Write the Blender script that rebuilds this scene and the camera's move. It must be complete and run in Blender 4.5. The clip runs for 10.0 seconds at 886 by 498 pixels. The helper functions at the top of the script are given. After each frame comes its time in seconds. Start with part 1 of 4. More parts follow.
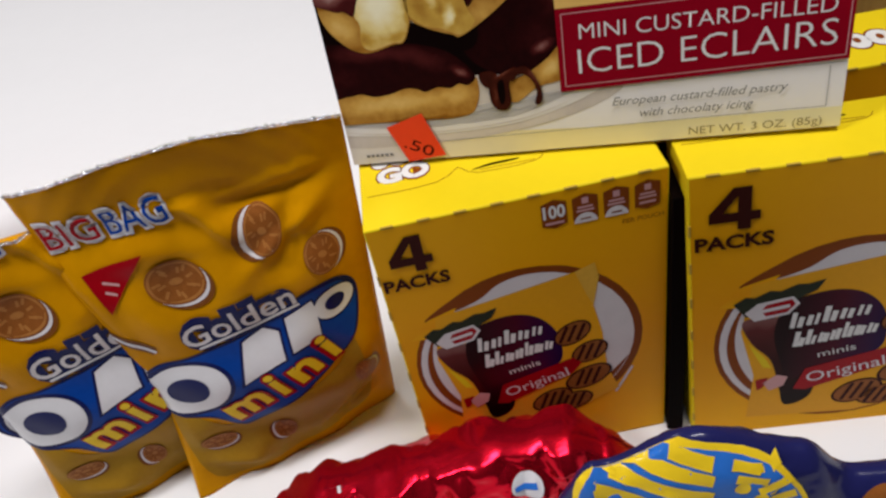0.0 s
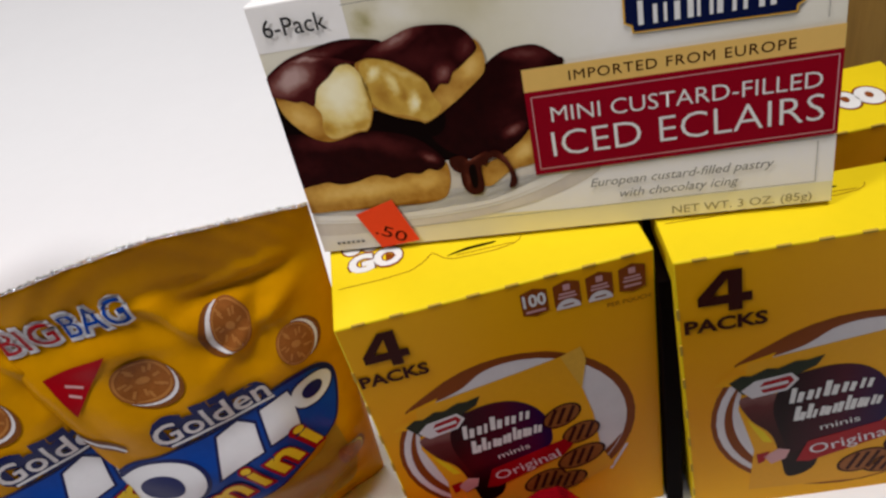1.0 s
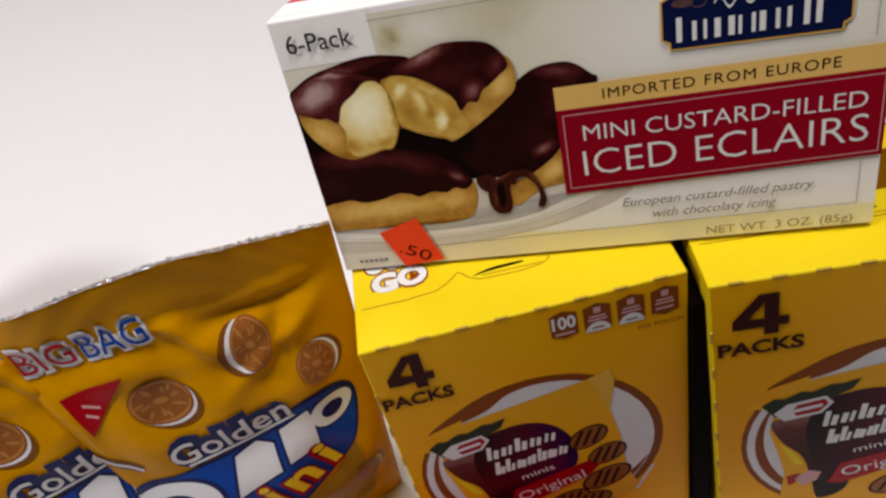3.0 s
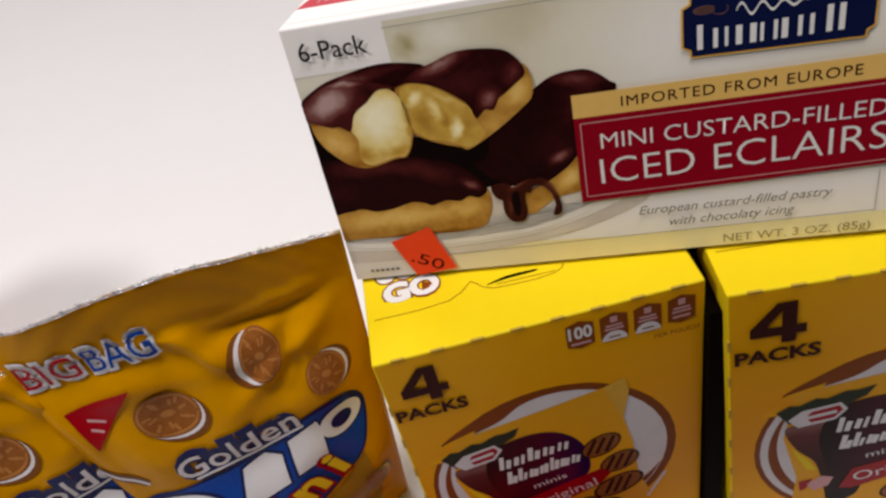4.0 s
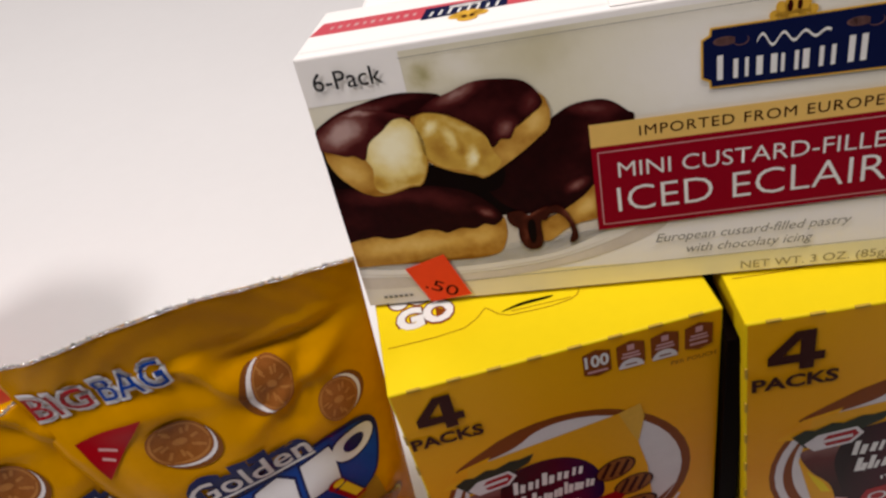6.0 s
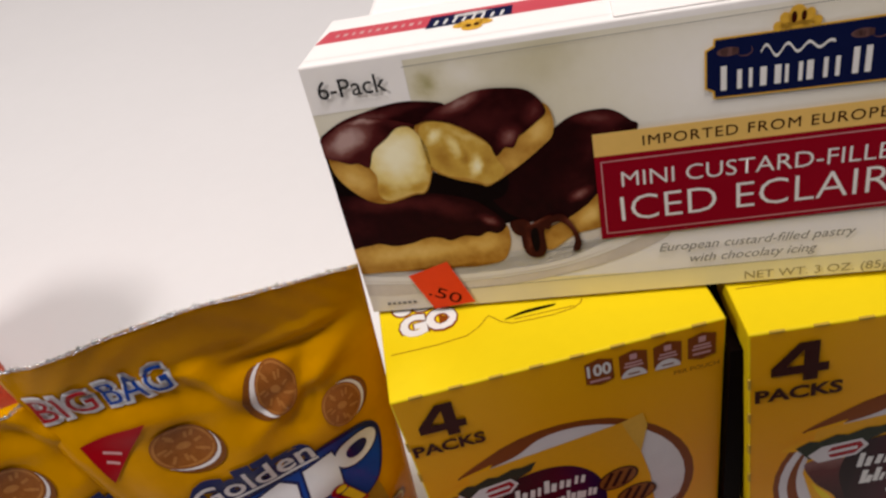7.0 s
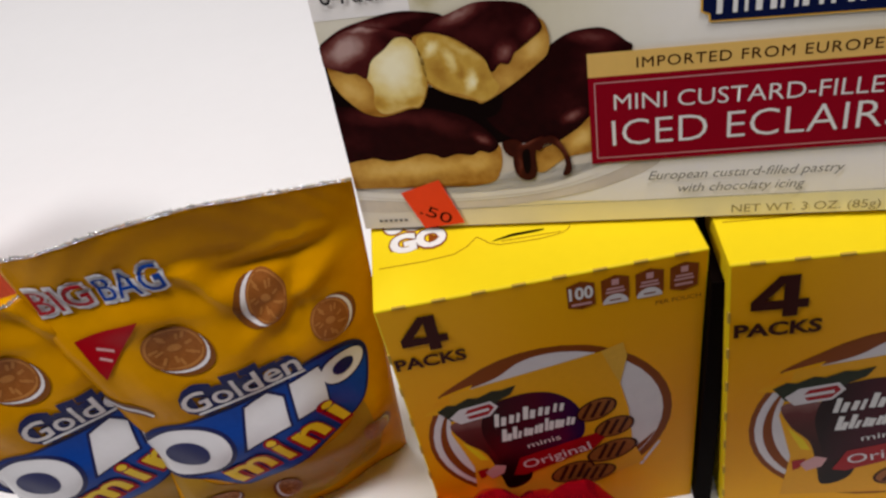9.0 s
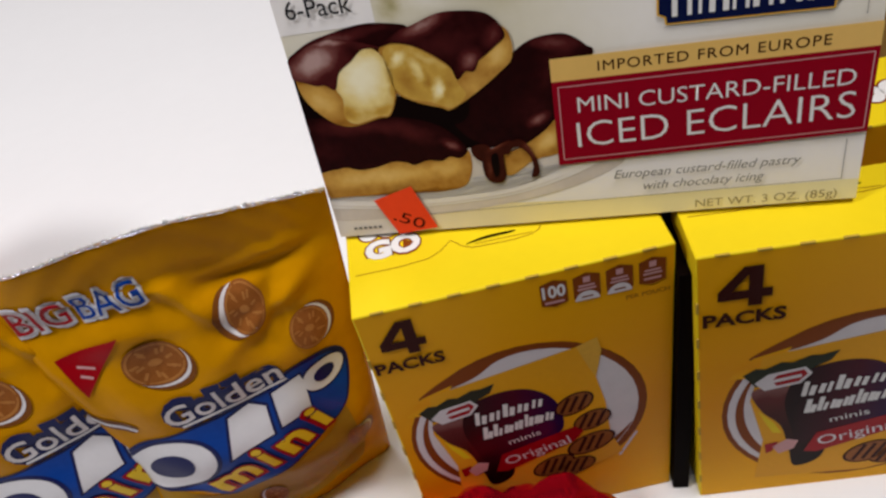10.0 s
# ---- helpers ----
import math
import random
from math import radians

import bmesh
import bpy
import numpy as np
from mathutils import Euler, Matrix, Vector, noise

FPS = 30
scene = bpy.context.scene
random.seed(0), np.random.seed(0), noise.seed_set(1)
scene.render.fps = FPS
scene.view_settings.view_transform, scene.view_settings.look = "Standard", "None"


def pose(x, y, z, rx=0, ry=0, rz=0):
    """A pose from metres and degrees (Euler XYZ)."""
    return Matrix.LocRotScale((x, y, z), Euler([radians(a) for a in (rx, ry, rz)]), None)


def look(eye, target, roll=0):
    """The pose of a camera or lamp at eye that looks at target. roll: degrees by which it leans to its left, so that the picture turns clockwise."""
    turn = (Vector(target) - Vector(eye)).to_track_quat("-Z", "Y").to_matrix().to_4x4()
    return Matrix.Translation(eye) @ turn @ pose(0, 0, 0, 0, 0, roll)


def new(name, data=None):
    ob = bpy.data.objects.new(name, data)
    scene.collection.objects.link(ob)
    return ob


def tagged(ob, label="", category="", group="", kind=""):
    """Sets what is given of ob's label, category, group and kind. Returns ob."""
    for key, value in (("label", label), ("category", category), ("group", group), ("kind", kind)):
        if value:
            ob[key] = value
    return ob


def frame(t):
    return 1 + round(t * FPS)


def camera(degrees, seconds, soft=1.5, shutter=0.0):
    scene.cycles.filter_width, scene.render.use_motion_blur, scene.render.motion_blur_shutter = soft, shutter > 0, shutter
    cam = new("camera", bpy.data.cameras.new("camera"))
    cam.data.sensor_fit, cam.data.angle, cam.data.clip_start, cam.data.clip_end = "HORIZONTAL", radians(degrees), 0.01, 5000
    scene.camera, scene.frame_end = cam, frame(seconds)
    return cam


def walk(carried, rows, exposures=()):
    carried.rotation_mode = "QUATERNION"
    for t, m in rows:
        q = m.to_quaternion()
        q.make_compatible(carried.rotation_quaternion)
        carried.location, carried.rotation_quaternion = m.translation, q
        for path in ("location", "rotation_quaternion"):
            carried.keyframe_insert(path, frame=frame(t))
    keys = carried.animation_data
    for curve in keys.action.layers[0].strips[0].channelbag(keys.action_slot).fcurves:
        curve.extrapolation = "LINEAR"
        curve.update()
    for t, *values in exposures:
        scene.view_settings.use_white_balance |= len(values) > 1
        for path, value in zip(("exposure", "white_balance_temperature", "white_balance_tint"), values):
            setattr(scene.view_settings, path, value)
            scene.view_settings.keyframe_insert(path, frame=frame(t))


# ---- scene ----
cam = camera(60.5, 10.0, soft=2.5)
PATH = [
    (0, (0.09, -0.248, 0.125), (-0.319, 1.380, -0.964), -11.0),
    (0.5, (0.095, -0.231, 0.127), (-0.369, 1.410, -0.921), -12.8),
    (1, (0.098, -0.221, 0.138), (-0.312, 1.428, -0.922), -13.2),
    (1.3, (0.102, -0.218, 0.134), (-0.240, 1.460, -0.844), -13.3),
    (1.5, (0.099, -0.215, 0.14), (-0.281, 1.418, -0.954), -13.1),
    (2, (0.102, -0.206, 0.134), (-0.291, 1.421, -0.968), -12.9),
    (2.5, (0.096, -0.209, 0.134), (-0.321, 1.420, -0.952), -13.0),
    (2.7, (0.093, -0.212, 0.139), (-0.339, 1.426, -0.932), -13.3),
    (3.8, (0.086, -0.206, 0.146), (-0.309, 1.432, -0.936), -13.6),
    (4, (0.082, -0.207, 0.146), (-0.311, 1.428, -0.938), -13.2),
    (4.5, (0.077, -0.202, 0.148), (-0.306, 1.438, -0.934), -11.9),
    (5, (0.076, -0.203, 0.146), (-0.288, 1.436, -0.948), -11.6),
    (5.5, (0.076, -0.201, 0.152), (-0.288, 1.433, -0.950), -13.0),
    (7, (0.079, -0.2, 0.155), (-0.329, 1.434, -0.924), -13.3),
    (7.5, (0.072, -0.199, 0.154), (-0.339, 1.411, -0.961), -13.7),
    (8, (0.081, -0.194, 0.143), (-0.266, 1.422, -0.988), -10.8),
    (8.2, (0.086, -0.196, 0.141), (-0.221, 1.418, -1.001), -9.9),
    (8.5, (0.093, -0.198, 0.137), (-0.295, 1.413, -0.985), -10.0),
    (9, (0.087, -0.213, 0.14), (-0.367, 1.380, -0.982), -10.8),
    (9.5, (0.09, -0.219, 0.143), (-0.340, 1.388, -0.969), -10.7),
    (10, (0.089, -0.216, 0.144), (-0.306, 1.387, -0.990), -12.0),
]
EXPOSURES = [(0, -0.02, 6450, 11), (2.5, -0.04, 6600, 12), (4, -0.08, 6750, 13), (5.5, -0.1, 6850, 14), (7.5, -0.16, 6950, 15), (9, -0.06, 6600, 12), (10, -0.05, 6500, 12)]
LEVEL = pose(0, 0, 0.148, -7.4)
walk(cam, [(t, LEVEL @ look(eye, target, roll)) for t, eye, target, roll in PATH], EXPOSURES)

# ---- light ----
world = bpy.data.worlds.new("room_light")
scene.world = world
world.use_nodes = True
world.node_tree.nodes["Background"].inputs[0].default_value = (0.95, 0.97, 1.0, 1)
world.node_tree.nodes["Background"].inputs[1].default_value = 0.022
# Unseen lamps: one main overhead, then two fills added to match shadow and brightness.
OVERHEAD_AND_FILLS = (
    ((0.25, -0.12, 1.5), (0.12, 0.05, 0.0), 15.2, (0.55, 0.25)),
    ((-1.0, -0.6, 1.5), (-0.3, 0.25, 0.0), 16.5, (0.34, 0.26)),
    ((-1.0, 1.1, 1.4), (-0.45, 0.55, 0.0), 10.5, (0.6, 0.4)),
)
for spot, aim, power, size in OVERHEAD_AND_FILLS:
    lamp_data = bpy.data.lights.new("unseen_overhead_light", "AREA")
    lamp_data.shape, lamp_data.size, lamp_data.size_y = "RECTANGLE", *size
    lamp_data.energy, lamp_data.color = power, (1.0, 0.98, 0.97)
    new("unseen_overhead_light", lamp_data).matrix_world = look(spot, aim)


# ---- materials ----
def mat(name, col, rough=0.5, metal=0.0, var=0.06, scale=60.0, bump=0.0, bump_scale=400.0, coat=0.0, col2=None, ramp=None, axis=2, spec=0.06, stretch=None):
    """A surface with two scales of variation; ramp: stops of (place, colour) along one axis of the object's own box."""
    m = bpy.data.materials.new(name)
    m.use_nodes = True
    nt = m.node_tree
    n, l = nt.nodes, nt.links
    b = n["Principled BSDF"]
    b.inputs["Roughness"].default_value, b.inputs["Metallic"].default_value = rough, metal
    b.inputs["Coat Weight"].default_value, b.inputs["Coat Roughness"].default_value = coat, 0.12
    b.inputs["Specular IOR Level"].default_value = spec
    tc = n.new("ShaderNodeTexCoord")
    big, fine = n.new("ShaderNodeTexNoise"), n.new("ShaderNodeTexNoise")
    for t, k in ((big, scale), (fine, scale * 9)):
        t.inputs["Scale"].default_value, t.inputs["Detail"].default_value = k, 4
        if stretch:
            mp = n.new("ShaderNodeMapping")
            mp.inputs["Scale"].default_value = stretch
            l.new(tc.outputs["Object"], mp.inputs["Vector"])
            l.new(mp.outputs[0], t.inputs["Vector"])
        else:
            l.new(tc.outputs["Object"], t.inputs["Vector"])
    if ramp:
        sep = n.new("ShaderNodeSeparateXYZ")
        l.new(tc.outputs["Generated"], sep.inputs[0])
        wob = n.new("ShaderNodeMath")
        wob.operation = "MULTIPLY_ADD"
        l.new(big.outputs["Fac"], wob.inputs[0])
        wob.inputs[1].default_value = 0.09
        l.new(sep.outputs[axis], wob.inputs[2])
        cr = n.new("ShaderNodeValToRGB")
        while len(cr.color_ramp.elements) < len(ramp):
            cr.color_ramp.elements.new(0.5)
        for e, (p, c) in zip(cr.color_ramp.elements, ramp):
            e.position, e.color = p, (*c, 1)
        l.new(wob.outputs[0], cr.inputs[0])
        base = cr.outputs[0]
    else:
        mx = n.new("ShaderNodeMix")
        mx.data_type = "RGBA"
        mx.inputs[6].default_value = (*col, 1)
        c2 = col2 or tuple(c * 0.8 for c in col)
        mx.inputs[7].default_value = (*c2, 1)
        l.new(big.outputs["Fac"], mx.inputs[0])
        base = mx.outputs[2]
    hs = n.new("ShaderNodeHueSaturation")
    mr = n.new("ShaderNodeMapRange")
    mr.inputs[3].default_value, mr.inputs[4].default_value = 1 - var, 1 + var
    l.new(fine.outputs["Fac"], mr.inputs[0])
    l.new(mr.outputs[0], hs.inputs["Value"])
    l.new(base, hs.inputs["Color"])
    l.new(hs.outputs[0], b.inputs["Base Color"])
    if bump:
        bt = n.new("ShaderNodeTexNoise")
        bt.inputs["Scale"].default_value, bt.inputs["Detail"].default_value = bump_scale, 3
        l.new(tc.outputs["Object"], bt.inputs["Vector"])
        bp = n.new("ShaderNodeBump")
        bp.inputs["Strength"].default_value, bp.inputs["Distance"].default_value = bump, 0.001
        l.new(bt.outputs["Fac"], bp.inputs["Height"])
        l.new(bp.outputs[0], b.inputs["Normal"])
    return m


M = {}
M["laminate"] = mat("white_laminate", (0.78, 0.775, 0.785), 0.45, var=0.012, scale=8, col2=(0.75, 0.745, 0.755), bump=0.05, bump_scale=300)
M["room"] = mat("pale_room_paint", (0.2, 0.195, 0.19), 0.7, var=0.03, scale=3)
M["wood"] = mat("oak_veneer", (0.4, 0.25, 0.07), 0.45, var=0.3, scale=40, col2=(0.2, 0.11, 0.03), stretch=(1.0, 1.0, 0.06))
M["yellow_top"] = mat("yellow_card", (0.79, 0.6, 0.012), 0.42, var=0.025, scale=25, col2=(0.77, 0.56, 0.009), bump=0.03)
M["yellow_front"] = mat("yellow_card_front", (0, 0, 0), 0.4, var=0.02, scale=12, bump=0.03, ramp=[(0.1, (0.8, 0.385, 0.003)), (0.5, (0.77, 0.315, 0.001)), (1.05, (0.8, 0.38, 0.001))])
# near-black that stands in for the shade inside gaps
M["gap_shade"] = mat("near_black_gap_shade", (0.003, 0.0012, 0.001), 0.6, var=0.1, scale=60, spec=0.02)
M["card_edge"] = mat("raw_card_edge", (0.55, 0.36, 0.05), 0.8, var=0.1)
M["brown_ink"] = mat("dark_brown_ink", (0.04, 0.004, 0.002), 0.45, var=0.05)
M["rust_ink"] = mat("rust_brown_ink", (0.24, 0.055, 0.006), 0.45, var=0.05)
M["white_ink"] = mat("white_ink", (0.8, 0.79, 0.78), 0.45, var=0.02)
M["cream_white"] = mat("pale_lilac_white_ink", (0.74, 0.7, 0.72), 0.45, var=0.04, scale=90)
M["carton"] = mat("white_carton", (0.88, 0.855, 0.845), 0.42, var=0.02, scale=20, col2=(0.85, 0.825, 0.815), bump=0.03)
M["choc"] = mat("printed_chocolate", (0, 0, 0), 0.4, var=0.12, scale=110, ramp=[(0.15, (0.006, 0.0006, 0.0006)), (0.6, (0.034, 0.0032, 0.003)), (0.92, (0.105, 0.017, 0.016)), (1.12, (0.2, 0.08, 0.072))])
M["choc_grey"] = mat("printed_chocolate_gleam", (0.19, 0.1, 0.095), 0.4, var=0.25, scale=150, col2=(0.1, 0.04, 0.036))
M["choc_dark"] = mat("printed_dark_gap", (0.004, 0.001, 0.001), 0.4, var=0.15, scale=120)
M["plate"] = mat("printed_plate", (0.86, 0.83, 0.81), 0.42, var=0.03)
M["plate_inner"] = mat("printed_plate_inside", (0.56, 0.5, 0.45), 0.42, var=0.06, scale=60, col2=(0.68, 0.63, 0.57))
M["plate_shade"] = mat("printed_cloth_grey", (0.46, 0.4, 0.37), 0.42, var=0.08, scale=45, col2=(0.76, 0.7, 0.64))
M["cloth_yellow"] = mat("printed_cream_cloth", (0, 0, 0), 0.42, var=0.03, scale=20, axis=0, ramp=[(0.1, (0.72, 0.67, 0.62)), (0.5, (0.86, 0.76, 0.4)), (1.0, (0.86, 0.8, 0.5))])
M["maroon"] = mat("maroon_ink", (0.28, 0.001, 0.012), 0.42, var=0.04, scale=40)
M["pink_ink"] = mat("pale_pink_ink", (0.66, 0.36, 0.36), 0.42)
M["band_gold"] = mat("tan_gold_ink", (0.76, 0.47, 0.14), 0.42, var=0.04, scale=40, col2=(0.68, 0.44, 0.12))
M["navy"] = mat("navy_ink", (0.004, 0.008, 0.05), 0.4, var=0.08)
M["gold"] = mat("gold_ink", (0.75, 0.42, 0.05), 0.4, var=0.1)
M["grey_ink"] = mat("grey_ink", (0.2, 0.19, 0.18), 0.45)
M["olive_ink"] = mat("olive_grey_ink", (0.3, 0.24, 0.1), 0.45)
M["top_red"] = mat("faded_red_ink", (0.5, 0.03, 0.06), 0.42, var=0.05, scale=40, col2=(0.6, 0.12, 0.14))
M["black_ink"] = mat("black_ink", (0.02, 0.02, 0.022), 0.45)
M["sticker"] = mat("fluorescent_orange_paper", (0.95, 0.075, 0.02), 0.6, var=0.04, scale=50)
M["film"] = mat("yellow_plastic_film", (0.72, 0.33, 0.0005), 0.27, var=0.06, scale=30, col2=(0.4, 0.152, 0.0003), bump=0.3, bump_scale=110, coat=0.015, spec=0.03)
M["film_low"] = mat("cream_yellow_film", (0.4, 0.23, 0.022), 0.3, var=0.1, scale=50, col2=(0.27, 0.125, 0.004), spec=0.03)
M["silver"] = mat("silver_foil_edge", (0.93, 0.93, 0.92), 0.16, metal=0.9, var=0.5, scale=700, bump=0.8, bump_scale=1500)
M["blue"] = mat("bright_blue_ink", (0.003, 0.06, 0.36), 0.3, var=0.12, scale=60, col2=(0.002, 0.03, 0.2), coat=0.03)
M["navy_blue"] = mat("deep_blue_ink", (0.006, 0.01, 0.085), 0.3, coat=0.1)
M["red_ink"] = mat("red_ink", (0.36, 0.002, 0.008), 0.3, var=0.08, coat=0.02)
M["film_white"] = mat("white_film_ink", (0.76, 0.75, 0.78), 0.28, var=0.03, coat=0.1)
M["film_yellow"] = mat("bright_yellow_ink", (0.9, 0.62, 0.02), 0.28, var=0.05, coat=0.1)
M["biscuit"] = mat("printed_biscuit", (0.33, 0.115, 0.026), 0.3, var=0.35, scale=330, col2=(0.2, 0.058, 0.011))
M["biscuit_line"] = mat("printed_biscuit_relief", (0.46, 0.2, 0.055), 0.3, var=0.35, scale=330, col2=(0.34, 0.125, 0.03))
M["biscuit_dark"] = mat("printed_biscuit_rim", (0.2, 0.065, 0.012), 0.3, var=0.2, scale=260)
M["foil_red"] = mat("red_metallic_foil", (0.72, 0.008, 0.03), 0.22, metal=0.8, var=0.1, scale=50, col2=(0.45, 0.003, 0.012), bump=0.35, bump_scale=120)
M["red_film"] = mat("red_printed_film", (0.5, 0.012, 0.012), 0.3, var=0.15, scale=70, col2=(0.62, 0.12, 0.03), bump=0.4, bump_scale=110, coat=0.1)
M["foil_navy"] = mat("navy_plastic_film", (0.015, 0.016, 0.09), 0.25, var=0.1, scale=60, bump=0.3, bump_scale=120, coat=0.3)
M["sky_blue"] = mat("mid_blue_ink", (0.03, 0.17, 0.62), 0.28, var=0.05, coat=0.1)
M["purple"] = mat("plum_ink", (0, 0, 0), 0.42, var=0.05, scale=50, axis=0, ramp=[(0.15, (0.012, 0.001, 0.002)), (0.6, (0.06, 0.001, 0.012)), (1.05, (0.018, 0.002, 0.045))])
M["leaf"] = mat("dark_green_ink", (0.024, 0.03, 0.016), 0.45, var=0.3, scale=300)
M["bag_gold"] = mat("golden_printed_wrapper", (0, 0, 0), 0.42, var=0.05, scale=50, ramp=[(0.1, (0.7, 0.33, 0.02)), (0.6, (0.78, 0.37, 0.006)), (1.0, (0.72, 0.34, 0.01))])


def photo_ink(name, stops, glows, base=0.0, wobble=0.0016, grain=0.1, grain_scale=900.0, rough=0.4, fine=0.35):
    """Printed photograph tones: soft oval patches (x, z, half-length, half-height, turn, strength) on the carton's face, through a ramp of colours."""
    m = bpy.data.materials.new(name)
    m.use_nodes = True
    nt = m.node_tree
    n, l = nt.nodes, nt.links
    b = n["Principled BSDF"]
    b.inputs["Roughness"].default_value, b.inputs["Specular IOR Level"].default_value = rough, 0.06
    tc = n.new("ShaderNodeTexCoord")
    drift = n.new("ShaderNodeTexNoise")
    drift.inputs["Scale"].default_value, drift.inputs["Detail"].default_value = 190.0, 4
    l.new(tc.outputs["Object"], drift.inputs["Vector"])
    away = n.new("ShaderNodeVectorMath")
    away.operation = "MULTIPLY_ADD"
    l.new(drift.outputs["Color"], away.inputs[0])
    away.inputs[1].default_value = (wobble * 2, 0, wobble * 2)
    l.new(tc.outputs["Object"], away.inputs[2])
    back = n.new("ShaderNodeVectorMath")
    back.operation = "SUBTRACT"
    l.new(away.outputs[0], back.inputs[0])
    back.inputs[1].default_value = (wobble, 0, wobble)
    total = None
    for x, z, rx, rz, turn, power in glows:
        mp = n.new("ShaderNodeMapping")
        mp.vector_type = "TEXTURE"
        mp.inputs["Location"].default_value = (x, 0, z)
        mp.inputs["Rotation"].default_value = (0, -radians(turn), 0)
        mp.inputs["Scale"].default_value = (rx, 1, rz)
        l.new(back.outputs[0], mp.inputs["Vector"])
        far = n.new("ShaderNodeVectorMath")
        far.operation = "LENGTH"
        l.new(mp.outputs[0], far.inputs[0])
        fall = n.new("ShaderNodeMapRange")
        fall.interpolation_type = "SMOOTHSTEP"
        fall.inputs[2].default_value = 1.0
        fall.inputs[3].default_value, fall.inputs[4].default_value = power, 0.0
        l.new(far.outputs["Value"], fall.inputs[0])
        add = n.new("ShaderNodeMath")
        add.inputs[1].default_value = base
        l.new(fall.outputs[0], add.inputs[0])
        if total:
            l.new(total, add.inputs[1])
        total = add.outputs[0]
    speck = n.new("ShaderNodeTexNoise")
    speck.inputs["Scale"].default_value, speck.inputs["Detail"].default_value = grain_scale * fine, 5
    l.new(tc.outputs["Object"], speck.inputs["Vector"])
    mix = n.new("ShaderNodeMath")
    mix.operation = "MULTIPLY_ADD"
    l.new(speck.outputs["Fac"], mix.inputs[0])
    mix.inputs[1].default_value = grain * 2
    l.new(total, mix.inputs[2])
    low = n.new("ShaderNodeMath")
    low.operation = "SUBTRACT"
    l.new(mix.outputs[0], low.inputs[0])
    low.inputs[1].default_value = grain
    cr = n.new("ShaderNodeValToRGB")
    while len(cr.color_ramp.elements) < len(stops):
        cr.color_ramp.elements.new(0.5)
    for e, (p, c) in zip(cr.color_ramp.elements, stops):
        e.position, e.color = p, (*c, 1)
    l.new(low.outputs[0], cr.inputs[0])
    l.new(cr.outputs[0], b.inputs["Base Color"])
    return m


CHOCOLATE = [(0.0, (0.003, 0.0006, 0.0008)), (0.2, (0.022, 0.0024, 0.0028)), (0.45, (0.075, 0.011, 0.011)), (0.7, (0.18, 0.062, 0.054)), (1.0, (0.44, 0.29, 0.27))]
CRUST = [(0.0, (0.13, 0.045, 0.006)), (0.3, (0.36, 0.16, 0.022)), (0.6, (0.62, 0.36, 0.08)), (1.0, (0.84, 0.6, 0.22))]
CREAM = [(0.0, (0.3, 0.12, 0.012)), (0.3, (0.56, 0.34, 0.06)), (0.6, (0.8, 0.64, 0.26)), (1.0, (0.95, 0.88, 0.62))]
M["icing_back"] = photo_ink("icing_back_print", CHOCOLATE, [(0.016, 0.0712, 0.016, 0.0035, 8, 0.5), (0.03, 0.0735, 0.008, 0.002, 0, 0.15)], 0.15)
M["icing_left"] = photo_ink("icing_left_print", CHOCOLATE, [(0.0085, 0.0655, 0.0125, 0.0065, 25, 0.72), (0.0145, 0.071, 0.009, 0.0014, -3, 0.45), (0.022, 0.0668, 0.006, 0.004, -40, -0.15)], 0.38)
M["icing_right"] = photo_ink("icing_right_print", CHOCOLATE, [(0.044, 0.0726, 0.0125, 0.0036, 20, 0.62), (0.0562, 0.0605, 0.0055, 0.004, 45, 0.55), (0.064, 0.067, 0.006, 0.0035, 50, 0.3), (0.05, 0.0665, 0.012, 0.006, 0, 0.12)], 0.21)
M["icing_rear"] = photo_ink("icing_rear_print", CHOCOLATE, [(0.081, 0.0628, 0.0115, 0.004, -8, 0.42), (0.083, 0.055, 0.012, 0.009, 30, 0.22), (0.0747, 0.0385, 0.0055, 0.0028, 25, 0.62), (0.073, 0.043, 0.012, 0.008, 30, 0.12)], 0.12)
M["icing_low"] = photo_ink("icing_low_print", CHOCOLATE, [(0.0155, 0.0425, 0.022, 0.0045, -3, 0.3), (0.034, 0.0385, 0.014, 0.005, -18, 0.24), (0.0462, 0.0327, 0.005, 0.0026, -35, 0.6), (0.003, 0.0345, 0.012, 0.006, 0, 0.1)], 0.15)
M["crust_low"] = photo_ink("crust_low_print", CRUST, [(0.02, 0.0235, 0.034, 0.0055, 0, 0.42), (0.044, 0.0245, 0.009, 0.005, 0, 0.25), (0.03, 0.016, 0.03, 0.0018, 0, -0.3)], 0.36, grain=0.16)
M["crust_left"] = photo_ink("crust_left_print", CRUST, [(0.0075, 0.0525, 0.009, 0.007, -40, 0.4), (0.012, 0.044, 0.009, 0.0022, 0, -0.15), (0.003, 0.06, 0.003, 0.002, 0, -0.25)], 0.36, grain=0.16)
M["crust_right"] = photo_ink("crust_right_print", CRUST, [(0.0645, 0.061, 0.007, 0.005, 50, 0.4), (0.0565, 0.052, 0.006, 0.004, 40, 0.2)], 0.38, grain=0.16)
M["crust_rear"] = photo_ink("crust_rear_print", CRUST, [(0.077, 0.031, 0.008, 0.004, 35, 0.45), (0.066, 0.022, 0.006, 0.003, 20, 0.15)], 0.35, grain=0.16)
